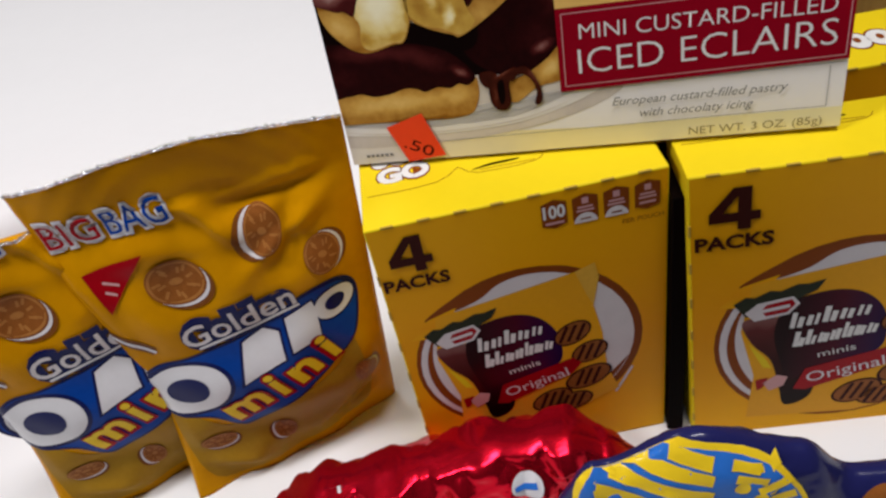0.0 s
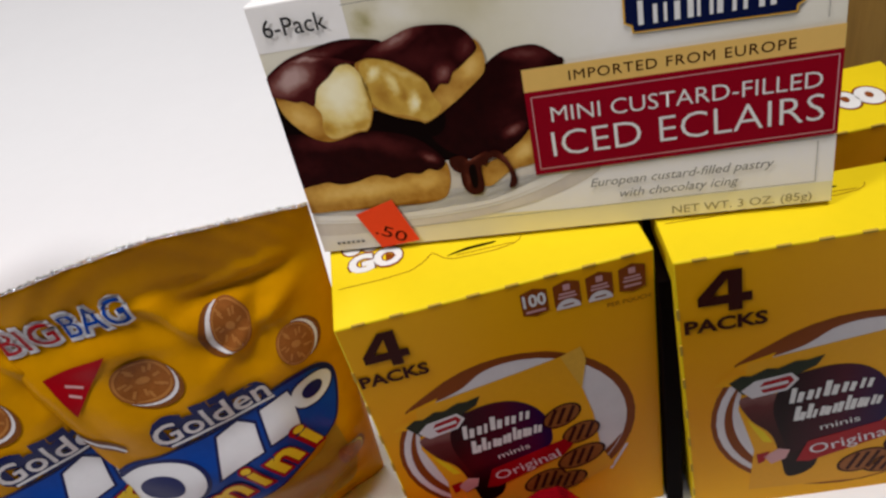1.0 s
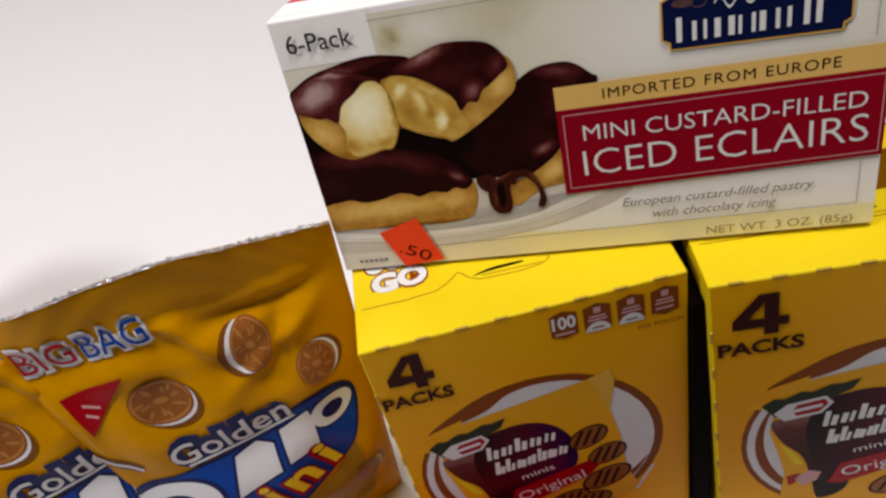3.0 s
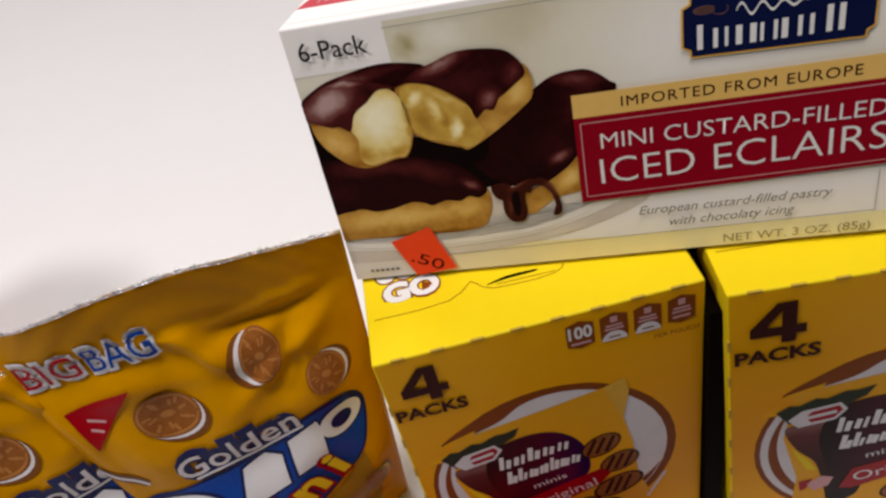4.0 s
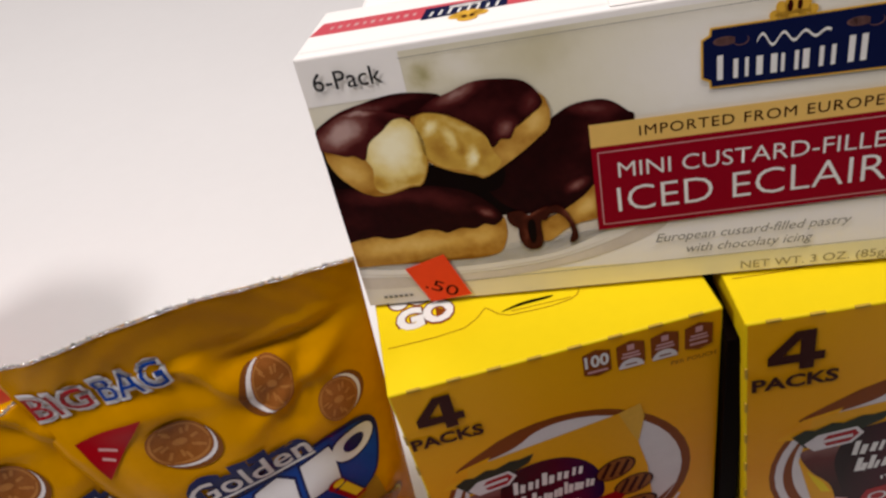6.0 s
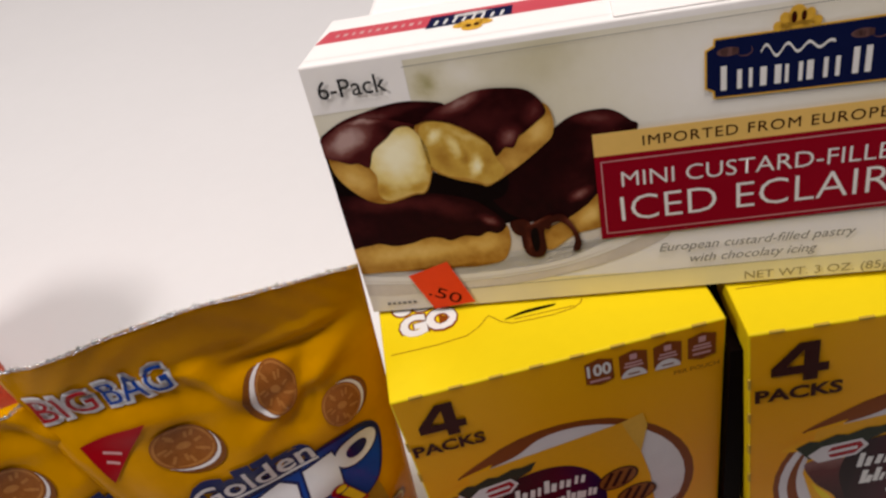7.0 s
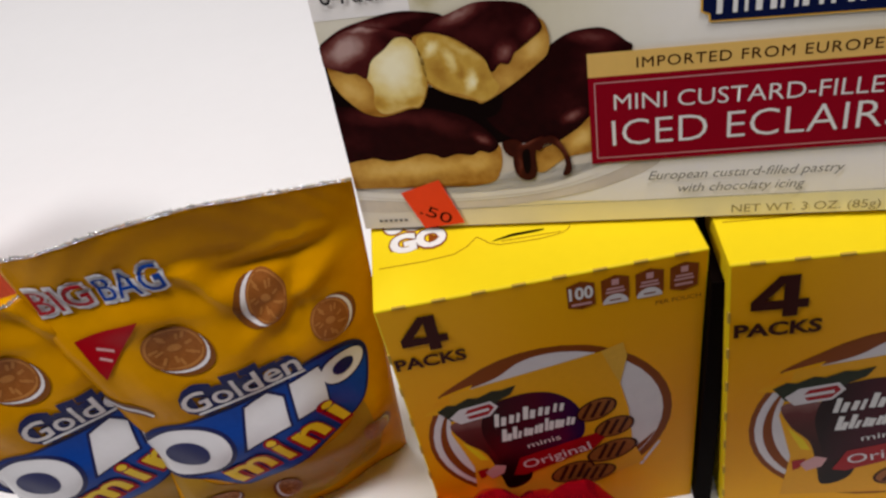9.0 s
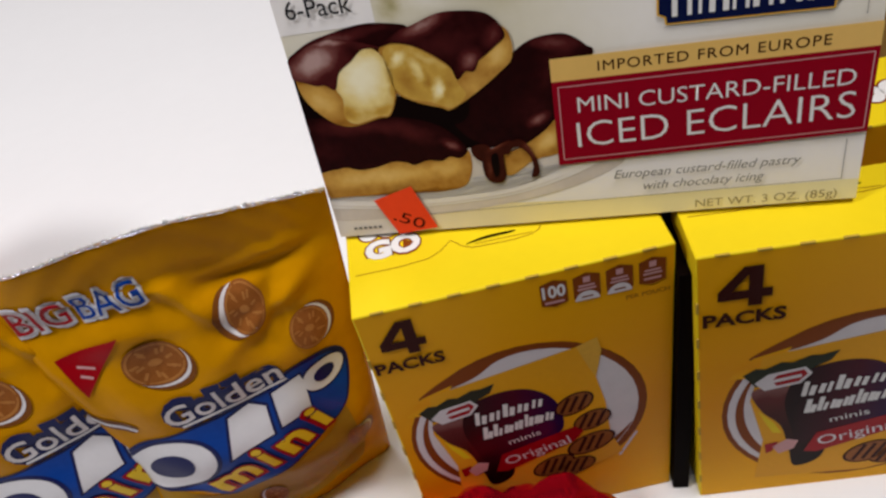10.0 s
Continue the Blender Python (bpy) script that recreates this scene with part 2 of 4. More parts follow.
M["cream_left"] = photo_ink("cream_left_print", CREAM, [(0.022, 0.0585, 0.012, 0.014, 10, 0.62), (0.0275, 0.063, 0.006, 0.004, -20, 0.15), (0.0155, 0.047, 0.005, 0.004, 0, -0.25), (0.026, 0.0475, 0.008, 0.0025, 10, -0.22), (0.031, 0.055, 0.002, 0.008, 0, -0.25)], 0.42, grain=0.14)
M["cream_right"] = photo_ink("cream_right_print", CREAM, [(0.0345, 0.0635, 0.004, 0.0025, 40, 0.5), (0.0452, 0.0525, 0.0028, 0.0048, -15, 0.62), (0.0395, 0.0595, 0.0026, 0.005, 25, 0.34), (0.0365, 0.0555, 0.004, 0.006, 20, -0.22), (0.0425, 0.0555, 0.0022, 0.0045, 10, -0.2), (0.049, 0.053, 0.0035, 0.005, -30, -0.12), (0.044, 0.062, 0.007, 0.002, -35, 0.15)], 0.3, wobble=0.0022, grain=0.14)
M["curl_print"] = photo_ink("chocolate_curl_print", [(0.0, (0.006, 0.001, 0.001)), (0.4, (0.07, 0.012, 0.006)), (1.0, (0.3, 0.1, 0.06))], [(0.0715, 0.0285, 0.003, 0.006, 20, 0.4), (0.0605, 0.0305, 0.005, 0.002, 25, 0.45), (0.0572, 0.023, 0.0016, 0.006, 0, 0.3)], 0.22, grain=0.12)
M["photo_field"] = photo_ink("soft_photo_ground_print", [(0.0, (0.3, 0.26, 0.1)), (0.3, (0.55, 0.5, 0.33)), (0.6, (0.74, 0.7, 0.58)), (1.0, (0.88, 0.855, 0.835))], [(0.01, 0.08, 0.03, 0.03, 0, 0.15), (0.0355, 0.079, 0.006, 0.006, 70, -0.4), (0.046, 0.081, 0.007, 0.009, 60, 0.2), (0.068, 0.082, 0.016, 0.012, 20, -0.14), (0.115, 0.07, 0.05, 0.035, 0, 0.42), (0.16, 0.07, 0.04, 0.04, 0, 0.2)], 0.5, wobble=0.003, grain=0.03)


# ---- building helpers ----
def part(name, bm, material, parent, label="", smooth=False):
    me = bpy.data.meshes.new(name)
    bm.to_mesh(me)
    bm.free()
    me.materials.append(material)
    if smooth:
        for p in me.polygons:
            p.use_smooth = True
    ob = new(name, me)
    ob.parent = parent
    return tagged(ob, label)


def thing(name, m, label, category, group="", kind=""):
    ob = new(name)
    ob.empty_display_size = 0.02
    ob.matrix_world = m
    return tagged(ob, label, category, group, kind)


def box_bm(x0, x1, y0, y1, z0, z1, bevel=0.0, seg=2):
    bm = bmesh.new()
    bmesh.ops.create_cube(bm, size=1, matrix=Matrix.LocRotScale(((x0 + x1) / 2, (y0 + y1) / 2, (z0 + z1) / 2), None, (x1 - x0, y1 - y0, z1 - z0)))
    if bevel:
        bmesh.ops.bevel(bm, geom=bm.edges[:], offset=bevel, segments=seg, affect="EDGES", profile=0.5)
    return bm


def curve_pts(pts, n=7):
    """A closed smooth outline through the given corners."""
    out, k = [], len(pts)
    for i in range(k):
        a, b, c, d = (Vector(pts[(i + o) % k]) for o in (-1, 0, 1, 2))
        for s in range(n):
            t = s / n
            out.append(0.5 * ((2 * b) + (c - a) * t + (2 * a - 5 * b + 4 * c - d) * t * t + (3 * b - a - 3 * c + d) * t ** 3))
    return out


def oval(cx, cz, rx, rz, turn=0.0, n=40, a0=0.0, a1=360.0):
    out, c, s = [], math.cos(radians(turn)), math.sin(radians(turn))
    for i in range(n):
        a = radians(a0 + (a1 - a0) * i / (n if a1 - a0 == 360 else n - 1))
        x, z = rx * math.cos(a), rz * math.sin(a)
        out.append((cx + x * c - z * s, cz + x * s + z * c))
    return out


def arc_band(cx, cz, rx, rz, w0, w1, a0, a1, turn=0.0, n=30):
    """A crescent: a band along an oval whose breadth goes from w0 over w1 back to w0."""
    a = oval(cx, cz, rx, rz, turn, n, a0, a1)
    b = []
    for i, p in enumerate(a):
        t = i / (n - 1)
        w = w0 + (w1 - w0) * math.sin(math.pi * t)
        d = Vector((cx - p[0], cz - p[1]))
        b.append(tuple(Vector(p) + d.normalized() * w))
    return a + b[::-1]


def bar(x0, z0, x1, z1, w):
    d = Vector((x1 - x0, z1 - z0)).normalized() * (w / 2)
    q = Vector((-d.y, d.x))
    a, b = Vector((x0, z0)), Vector((x1, z1))
    return [tuple(v) for v in (a - q, b - q, b + q, a + q)]


def shape_bm(pts):
    bm = bmesh.new()
    f = bm.faces.new([bm.verts.new((p[0], p[1], 0)) for p in pts])
    bmesh.ops.triangulate(bm, faces=[f])
    return bm


def text_bm(words, x0, x1, z0, h, turn=0.0, fat=0.0, shear=0.0, slim=1.0):
    """Words as a flat mesh from x0 to x1, with capitals h high, standing on z0."""
    cu = bpy.data.curves.new("lettering", "FONT")
    cu.body, cu.size, cu.offset, cu.shear, cu.resolution_u = words, 1.0, fat, shear, 3
    cu.space_character = slim
    tmp = bpy.data.objects.new("lettering", cu)
    scene.collection.objects.link(tmp)
    me = bpy.data.meshes.new_from_object(tmp.evaluated_get(bpy.context.evaluated_depsgraph_get()))
    bpy.data.objects.remove(tmp)
    bpy.data.curves.remove(cu)
    bm = bmesh.new()
    bm.from_mesh(me)
    bpy.data.meshes.remove(me)
    bmesh.ops.remove_doubles(bm, verts=bm.verts[:], dist=1e-5)
    lo, hi = min(v.co.x for v in bm.verts), max(v.co.x for v in bm.verts)
    k = (x1 - x0) / (hi - lo)
    c, s = math.cos(radians(turn)), math.sin(radians(turn))
    for v in bm.verts:
        x, y = (v.co.x - lo) * k, v.co.y * h / 0.69
        v.co = (x0 + x * c - y * s, z0 + x * s + y * c, 0)
    return bm


def cut_grid(bm, step):
    """Cuts a flat mesh along a grid, so that it can follow a curved surface."""
    for ax in (0, 1):
        lo, hi = min(v.co[ax] for v in bm.verts), max(v.co[ax] for v in bm.verts)
        k = math.ceil(lo / step) * step
        while k < hi:
            no = Vector((1, 0, 0)) if ax == 0 else Vector((0, 1, 0))
            bmesh.ops.bisect_plane(bm, geom=bm.verts[:] + bm.edges[:] + bm.faces[:], dist=1e-7, plane_co=no * k, plane_no=no)
            k += step
    bmesh.ops.triangulate(bm, faces=bm.faces[:])
    return bm


def printed(parent, name, bm, material, layer, label="", y0=0.0, clip=None):
    """Ink lying on the front of a carton: layer by layer above the face at y0."""
    if clip:
        for v in bm.verts:
            v.co.x, v.co.y = min(max(v.co.x, clip[0]), clip[1]), min(max(v.co.y, clip[2]), clip[3])
    for v in bm.verts:
        v.co = (v.co.x, y0 - 0.00004 * layer, v.co.y)
    bmesh.ops.recalc_face_normals(bm, faces=bm.faces[:])
    for f in bm.faces:
        if f.normal.y > 0:
            f.normal_flip()
    return part(name, bm, material, parent, label)


def on_top(parent, name, bm, material, z, layer=1, label=""):
    for v in bm.verts:
        v.co = (v.co.x, v.co.y, z + 0.00005 * layer)
    for f in bm.faces:
        if f.normal.z < 0:
            f.normal_flip()
    return part(name, bm, material, parent, label)


# ---- the setting ----
def setting():
    def slab(name, x0, x1, y0, y1, z0, z1, m, label, bevel=0.0):
        ob = part(name, box_bm(x0, x1, y0, y1, z0, z1, bevel), m, None)
        return tagged(ob, label, "", "", "structure")
    slab("wall_north", -2.2, 2.2, 1.9, 2.0, -0.8, 1.6, M["room"], "plain pale room wall beyond the table")
    slab("wall_west", -2.3, -2.2, -2.5, 2.0, -0.8, 1.6, M["room"], "plain pale room wall")
    slab("wall_east", 2.2, 2.3, -2.5, 2.0, -0.8, 1.6, M["room"], "plain pale room wall")
    slab("wall_south", -2.3, 2.3, -2.6, -2.5, -0.8, 1.6, M["room"], "plain pale room wall")
    slab("floor", -2.3, 2.3, -2.6, 2.0, -0.9, -0.8, M["room"], "plain pale room floor")
    slab("ceiling", -2.3, 2.3, -2.6, 2.0, 1.6, 1.7, M["room"], "plain pale room ceiling")


def table():
    e = thing("table", pose(0, 0, -0.8), "large white laminate table that carries the snack packs", "table")
    part("tabletop", box_bm(-1.6, 1.4, -0.32, 1.7, 0.77, 0.8, 0.002), M["laminate"], e)
    for x in (-1.5, 1.25):
        for y in (-0.25, 1.58):
            part("leg", box_bm(x, x + 0.05, y, y + 0.05, 0, 0.77, 0.003), M["laminate"], e)
    return e


def wooden_box(m):
    """A crate of oak boards that stands behind the boxes."""
    e = thing("wooden_crate", m, "golden brown oak crate behind the yellow boxes", "crate")
    for k in range(3):
        part("board", box_bm(0, 0.34, 0, 0.012, 0.001 + k * 0.1, 0.0995 + k * 0.1, 0.001), M["wood"], e)
        part("board", box_bm(0, 0.012, 0.0125, 0.2, 0.001 + k * 0.1, 0.0995 + k * 0.1, 0.001), M["wood"], e)
    part("base", box_bm(0.0125, 0.34, 0.0125, 0.2, 0.001, 0.012), M["wood"], e)
    return e


def white_tub(m):
    """A white tub with a yellow band, standing behind the carton."""
    e = thing("food_tub", m, "white plastic tub with a yellow label behind the carton", "tub")
    part("tub_body", box_bm(0, 0.1, 0, 0.03, 0, 0.222, 0.006, 4), M["carton"], e, smooth=False)
    part("tub_label", box_bm(0.008, 0.092, -0.0004, 0.0, 0.12, 0.2185, 0.0), M["gold"], e, "golden yellow label")
    return e


setting()
table()
wooden_box(pose(0.168, 0.115, 0, 0, 0, -4))
white_tub(pose(0.0035, 0.07, 0))


# ---- the eclair carton ----
def eclair_carton(m):
    W, H, D = 0.1705, 0.0895, 0.042
    e = thing("pastry_carton", m, "white and maroon carton of iced eclairs lying across yellow boxes", "carton")
    part("carton_body", box_bm(0, W, 0, D, 0, H, 0.0008, 3), M["carton"], e)
    clip = (0.0003, W - 0.0003, 0.0003, H - 0.0008)

    def ink(name, pts, mt, layer, smooth=True, label=""):
        return printed(e, name, shape_bm(curve_pts(pts) if smooth else pts), M[mt], layer, label, clip=clip)
    ink("photo_ground", [(0.0, 0.045), (W, 0.045), (W, 0.0872), (0, 0.0872)], "photo_field", 1, False, "pale olive photograph ground")
    ink("white_panel", [(0, 0.0746), (0.0303, 0.0748), (0.0303, 0.0887), (0, 0.0887)], "carton", 3, False)
    ink("white_panel", [(0.08, 0.006), (W, 0.006), (W, 0.0225), (0.08, 0.0225)], "carton", 2, False)
    ink("cloth_print", [(0, 0), (W, 0), (W, 0.0075), (0.09, 0.0075), (0.05, 0.0095), (0, 0.0105)], "cloth_yellow", 3, False, "cream cloth printed along the foot")
    ink("plate_shade", [(-0.004, 0.008), (0.03, 0.0065), (0.06, 0.0085), (0.086, 0.014), (0.1, 0.0225), (0.07, 0.024), (0.03, 0.013), (-0.004, 0.0155)], "plate_shade", 4)
    ink("plate_inside", [(-0.004, 0.02), (0.03, 0.0157), (0.06, 0.0165), (0.078, 0.0222), (0.079, 0.032), (0.05, 0.032), (-0.004, 0.022)], "plate_inner", 5)
    ink("plate_rim", [(-0.004, 0.0132), (0.012, 0.0112), (0.03, 0.0102), (0.049, 0.0105), (0.067, 0.0125), (0.083, 0.0172), (0.0935, 0.0225), (0.087, 0.0226), (0.067, 0.0152), (0.049, 0.0134), (0.03, 0.013), (0.011, 0.0143), (-0.004, 0.0162)], "plate", 6)
    ink("plate_line", [(-0.004, 0.0145), (0.011, 0.0124), (0.03, 0.0113), (0.049, 0.0116), (0.067, 0.0137), (0.083, 0.0185), (0.067, 0.0133), (0.049, 0.0113), (0.03, 0.011), (0.011, 0.0121)], "plate_shade", 7)
    ink("dark_gap", [(-0.004, 0.061), (0.012, 0.057), (0.03, 0.0485), (0.05, 0.0475), (0.068, 0.061), (0.082, 0.05), (0.081, 0.031), (0.05, 0.031), (-0.004, 0.036)], "choc_dark", 6)
    ink("dark_gap", [(0.028, 0.05), (0.036, 0.051), (0.047, 0.047), (0.054, 0.0475), (0.05, 0.04), (0.03, 0.042)], "choc_dark", 8)
    ink("eclair_back", [(-0.002, 0.0655), (0.0073, 0.0713), (0.0166, 0.0738), (0.0254, 0.0752), (0.0327, 0.0747), (0.0395, 0.0727), (0.0345, 0.069), (0.0305, 0.066), (0.0244, 0.0685), (0.0161, 0.069), (0.004, 0.066)], "icing_back", 7)
    # the eclair behind the maroon panel
    ink("eclair_icing", [(0.0649, 0.0575), (0.0738, 0.0638), (0.0817, 0.0651), (0.0863, 0.0641), (0.0906, 0.0606), (0.0924, 0.0578), (0.087, 0.046), (0.0815, 0.0371), (0.0777, 0.0352), (0.0688, 0.0302), (0.0619, 0.0296), (0.0522, 0.0346), (0.0479, 0.0422), (0.0539, 0.0473)], "icing_rear", 7)
    ink("eclair_pastry", [(0.0812, 0.0385), (0.082, 0.0275), (0.0735, 0.0248), (0.0699, 0.0232), (0.0641, 0.0195), (0.0591, 0.0222), (0.0597, 0.0264), (0.0687, 0.0297), (0.076, 0.0343)], "crust_rear", 9)
    # the lowest eclair
    ink("eclair_pastry", [(-0.0045, 0.0295), (0.0048, 0.0295), (0.0257, 0.03), (0.042, 0.029), (0.0505, 0.0308), (0.0518, 0.026), (0.0508, 0.0211), (0.048, 0.017), (0.0401, 0.0157), (0.0308, 0.016), (0.0118, 0.0165), (-0.0045, 0.0182)], "crust_low", 9)
    ink("eclair_icing", [(-0.0045, 0.0452), (0.0077, 0.0466), (0.0181, 0.0449), (0.029, 0.0447), (0.0407, 0.0413), (0.047, 0.0366), (0.0511, 0.0307), (0.0483, 0.0277), (0.045, 0.0285), (0.042, 0.0272), (0.0375, 0.0279), (0.0328, 0.0267), (0.03, 0.028), (0.0258, 0.0286), (0.02, 0.0271), (0.0141, 0.0267), (0.0095, 0.0281), (0.0048, 0.0276), (-0.0045, 0.0281)], "icing_low", 10)
    # the bitten pair on top
    ink("eclair_pastry", [(0.0655, 0.07), (0.0692, 0.0655), (0.0688, 0.0593), (0.065, 0.0556), (0.0577, 0.0503), (0.0485, 0.0451), (0.0452, 0.046), (0.0371, 0.0491), (0.0312, 0.0538), (0.0303, 0.0636), (0.0312, 0.0682), (0.05, 0.07)], "crust_right", 13)
    ink("eclair_custard", [(0.0308, 0.0665), (0.0347, 0.0681), (0.0402, 0.0663), (0.046, 0.0622), (0.0506, 0.0578), (0.0518, 0.0533), (0.0535, 0.0493), (0.0485, 0.0456), (0.0421, 0.0483), (0.0364, 0.05), (0.0319, 0.054), (0.0307, 0.06)], "cream_right", 14)
    ink("eclair_icing", [(0.0303, 0.0679), (0.0363, 0.0718), (0.0415, 0.0733), (0.0484, 0.0755), (0.0548, 0.0756), (0.0624, 0.0741), (0.0662, 0.0706), (0.0676, 0.0665), (0.0644, 0.0637), (0.061, 0.0612), (0.0591, 0.06), (0.0572, 0.0568), (0.0545, 0.057), (0.0517, 0.0547), (0.0501, 0.059), (0.0462, 0.0628), (0.0402, 0.0668), (0.0339, 0.0685)], "icing_right", 16)
    ink("eclair_pastry", [(0.0012, 0.0585), (0.0025, 0.0613), (0.0125, 0.059), (0.0156, 0.0625), (0.0237, 0.0682), (0.0271, 0.068), (0.0306, 0.0645), (0.0325, 0.0587), (0.0319, 0.0521), (0.0287, 0.0454), (0.0247, 0.0447), (0.0161, 0.0428), (0.0101, 0.0444), (0.0049, 0.0494), (0.0022, 0.0539)], "crust_left", 13)
    ink("eclair_custard", [(0.0133, 0.0563), (0.0156, 0.0618), (0.0237, 0.068), (0.0271, 0.0678), (0.0304, 0.0643), (0.0321, 0.0587), (0.0314, 0.0521), (0.0285, 0.0458), (0.0247, 0.0453), (0.0168, 0.0436), (0.0138, 0.0465), (0.0146, 0.0524)], "cream_left", 14)
    ink("eclair_icing", [(-0.003, 0.0645), (0.006, 0.0699), (0.0152, 0.072), (0.0225, 0.0705), (0.0302, 0.0675), (0.0246, 0.0677), (0.0204, 0.0646), (0.0156, 0.0612), (0.0131, 0.056), (0.01, 0.0577), (0.0072, 0.0579), (0.0024, 0.0599), (-0.003, 0.062)], "icing_left", 16)
    # chocolate curls
    ink("chocolate_curl", [(0.0525, 0.0312), (0.057, 0.0318), (0.0595, 0.028), (0.056, 0.0255), (0.053, 0.0275)], "curl_print", 15)
    ink("chocolate_curl", [(0.0560, 0.0285), (0.060, 0.0305), (0.0645, 0.0325), (0.0655, 0.031), (0.0625, 0.027), (0.0625, 0.0205), (0.061, 0.0175), (0.0575, 0.0175), (0.0555, 0.0205), (0.0552, 0.025)], "curl_print", 16)
    ink("curl_shade", [(0.0585, 0.0275), (0.0605, 0.028), (0.0605, 0.0215), (0.059, 0.0195), (0.0582, 0.023)], "choc_dark", 17)
    ink("chocolate_curl", [(0.0625, 0.0288), (0.0664, 0.0325), (0.0697, 0.0314), (0.0726, 0.0255), (0.0734, 0.0206), (0.0722, 0.0185), (0.0705, 0.0187), (0.0715, 0.0225), (0.0706, 0.0265), (0.068, 0.0295), (0.0655, 0.0295), (0.064, 0.0275)], "curl_print", 19)
    # panels and lettering
    ink("gold_band", [(0.0797, 0.0504), (W, 0.0506), (W, 0.0577), (0.0797, 0.0577)], "band_gold", 21, False, "tan gold band")
    ink("maroon_panel", [(0.0797, 0.0219), (W, 0.0241), (W, 0.0506), (0.0797, 0.0504)], "maroon", 21, False, "maroon panel")
    for q in ((0.0816, 0.0238, 0.169, 0.0254), (0.0815, 0.0485, 0.169, 0.049), (0.0815, 0.0238, 0.0815, 0.0485), (0.169, 0.0254, 0.169, 0.049)):
        ink("panel_line", bar(*q, 0.00028), "pink_ink", 22, False)
    for q in ((0.02, 0.0072, 0.165, 0.0082), (0.165, 0.0082, 0.165, 0.0222), (0.0299, 0.0854, W, 0.0861), (0.1655, 0.06, 0.1655, 0.086)):
        ink("panel_line", bar(*q, 0.0002), "grey_ink", 14, False)

    def words(txt, x0, x1, z0, h, mt, layer=23, **k):
        return printed(e, "lettering", text_bm(txt, x0, x1, z0, h, **k), M[mt], layer, clip=clip)
    words("IMPORTED FROM EUROPE", 0.0935, 0.1573, 0.0525, 0.0031, "brown_ink", slim=1.12)
    words("MINI CUSTARD-FILLED", 0.0869, 0.165, 0.0397, 0.005, "white_ink", fat=-0.006)
    words("ICED ECLAIRS", 0.0862, 0.166, 0.0278, 0.0086, "white_ink", fat=-0.01, turn=1.0)
    words("European custard-filled pastry", 0.0966, 0.1527, 0.0152, 0.003, "grey_ink", shear=0.3)
    words("with chocolaty icing", 0.1057, 0.1423, 0.0103, 0.003, "grey_ink", shear=0.3)
    words("NET WT. 3 OZ. (85g)", 0.1218, 0.1642, 0.002, 0.0028, "olive_ink")
    words("6-Pack", 0.0042, 0.0246, 0.0794, 0.0054, "black_ink", fat=0.006)
    for k in range(6):
        ink("small_print", bar(0.0062 + k * 0.0018, 0.0036, 0.0074 + k * 0.0018, 0.0036, 0.001), "grey_ink", 14, False)
    # the maker's mark: a navy plate with a gold rim and white strokes
    nav = [(0.1132, 0.0641), (0.1568, 0.0632), (0.157, 0.065), (0.1588, 0.066), (0.1588, 0.0773), (0.157, 0.0783), (0.1568, 0.08), (0.1132, 0.08), (0.113, 0.0782), (0.111, 0.0772), (0.111, 0.067), (0.113, 0.066)]
    cx, cz = 0.135, 0.0716
    ink("mark_rim", [((x - cx) * 1.022 + cx, (z - cz) * 1.06 + cz) for x, z in nav], "gold", 14, False)
    ink("mark_plate", nav, "navy", 15, False, "navy maker's plate")
    # a row of plain upright strokes, the first and last taller, and a loose wave above
    for x, top, w in ((0.1153, 0.0727, 0.0015), (0.1193, 0.0712, 0.0012), (0.1221, 0.0712, 0.0009), (0.1253, 0.0711, 0.0016), (0.1289, 0.0711, 0.0016), (0.1311, 0.0709, 0.0009), (0.1345, 0.0711, 0.001), (0.1368, 0.0712, 0.0016), (0.1406, 0.0713, 0.0011), (0.1435, 0.0713, 0.0011), (0.1478, 0.073, 0.0015), (0.1508, 0.073, 0.0015)):
        ink("mark_stroke", bar(x, 0.0658, x, top, w), "white_ink", 16, False)
    wave = [(0.1245 + 0.0006 * k, 0.0752 + 0.0017 * math.sin(k * 0.72) * (1.1 - 0.025 * k)) for k in range(31)]
    ink("mark_wave", [(x, z + 0.0004) for x, z in wave] + [(x, z - 0.0004) for x, z in wave[::-1]], "white_ink", 16, False)
    for x in (0.1165, 0.149):
        ink("mark_swirl", arc_band(x, 0.0765, 0.003, 0.0012, 0.0001, 0.0003, 30, 330), "choc_grey", 16, False)
        ink("mark_swirl", arc_band(x + 0.004, 0.0762, 0.002, 0.0015, 0.0001, 0.0003, 200, 400), "choc_grey", 16, False)
    for u, v, a, b, tn in ((0.133, 0.0836, 0.0022, 0.0027, 0), (0.1305, 0.0825, 0.0016, 0.0024, 25), (0.1355, 0.0828, 0.0016, 0.0024, -25), (0.1285, 0.0813, 0.0013, 0.0013, 40), (0.1377, 0.0816, 0.0013, 0.0013, -40), (0.133, 0.0812, 0.0045, 0.0009, 0)):
        ink("mark_crest", oval(u, v, a, b, tn, 14), "gold", 16)
    ink("mark_crest_shade", oval(0.1322, 0.0832, 0.0007, 0.0015, 0, 12), "brown_ink", 17)
    ink("mark_crest_shade", oval(0.1345, 0.0833, 0.0006, 0.0013, 0, 12), "brown_ink", 17)
    # price sticker
    st = [(0.0161, 0.0147), (0.030, 0.0191), (0.0364, 0.0019), (0.0222, 0.0002)]
    pst = printed(e, "price_sticker", shape_bm(st), M["sticker"], 25, "fluorescent orange price sticker", clip=clip)
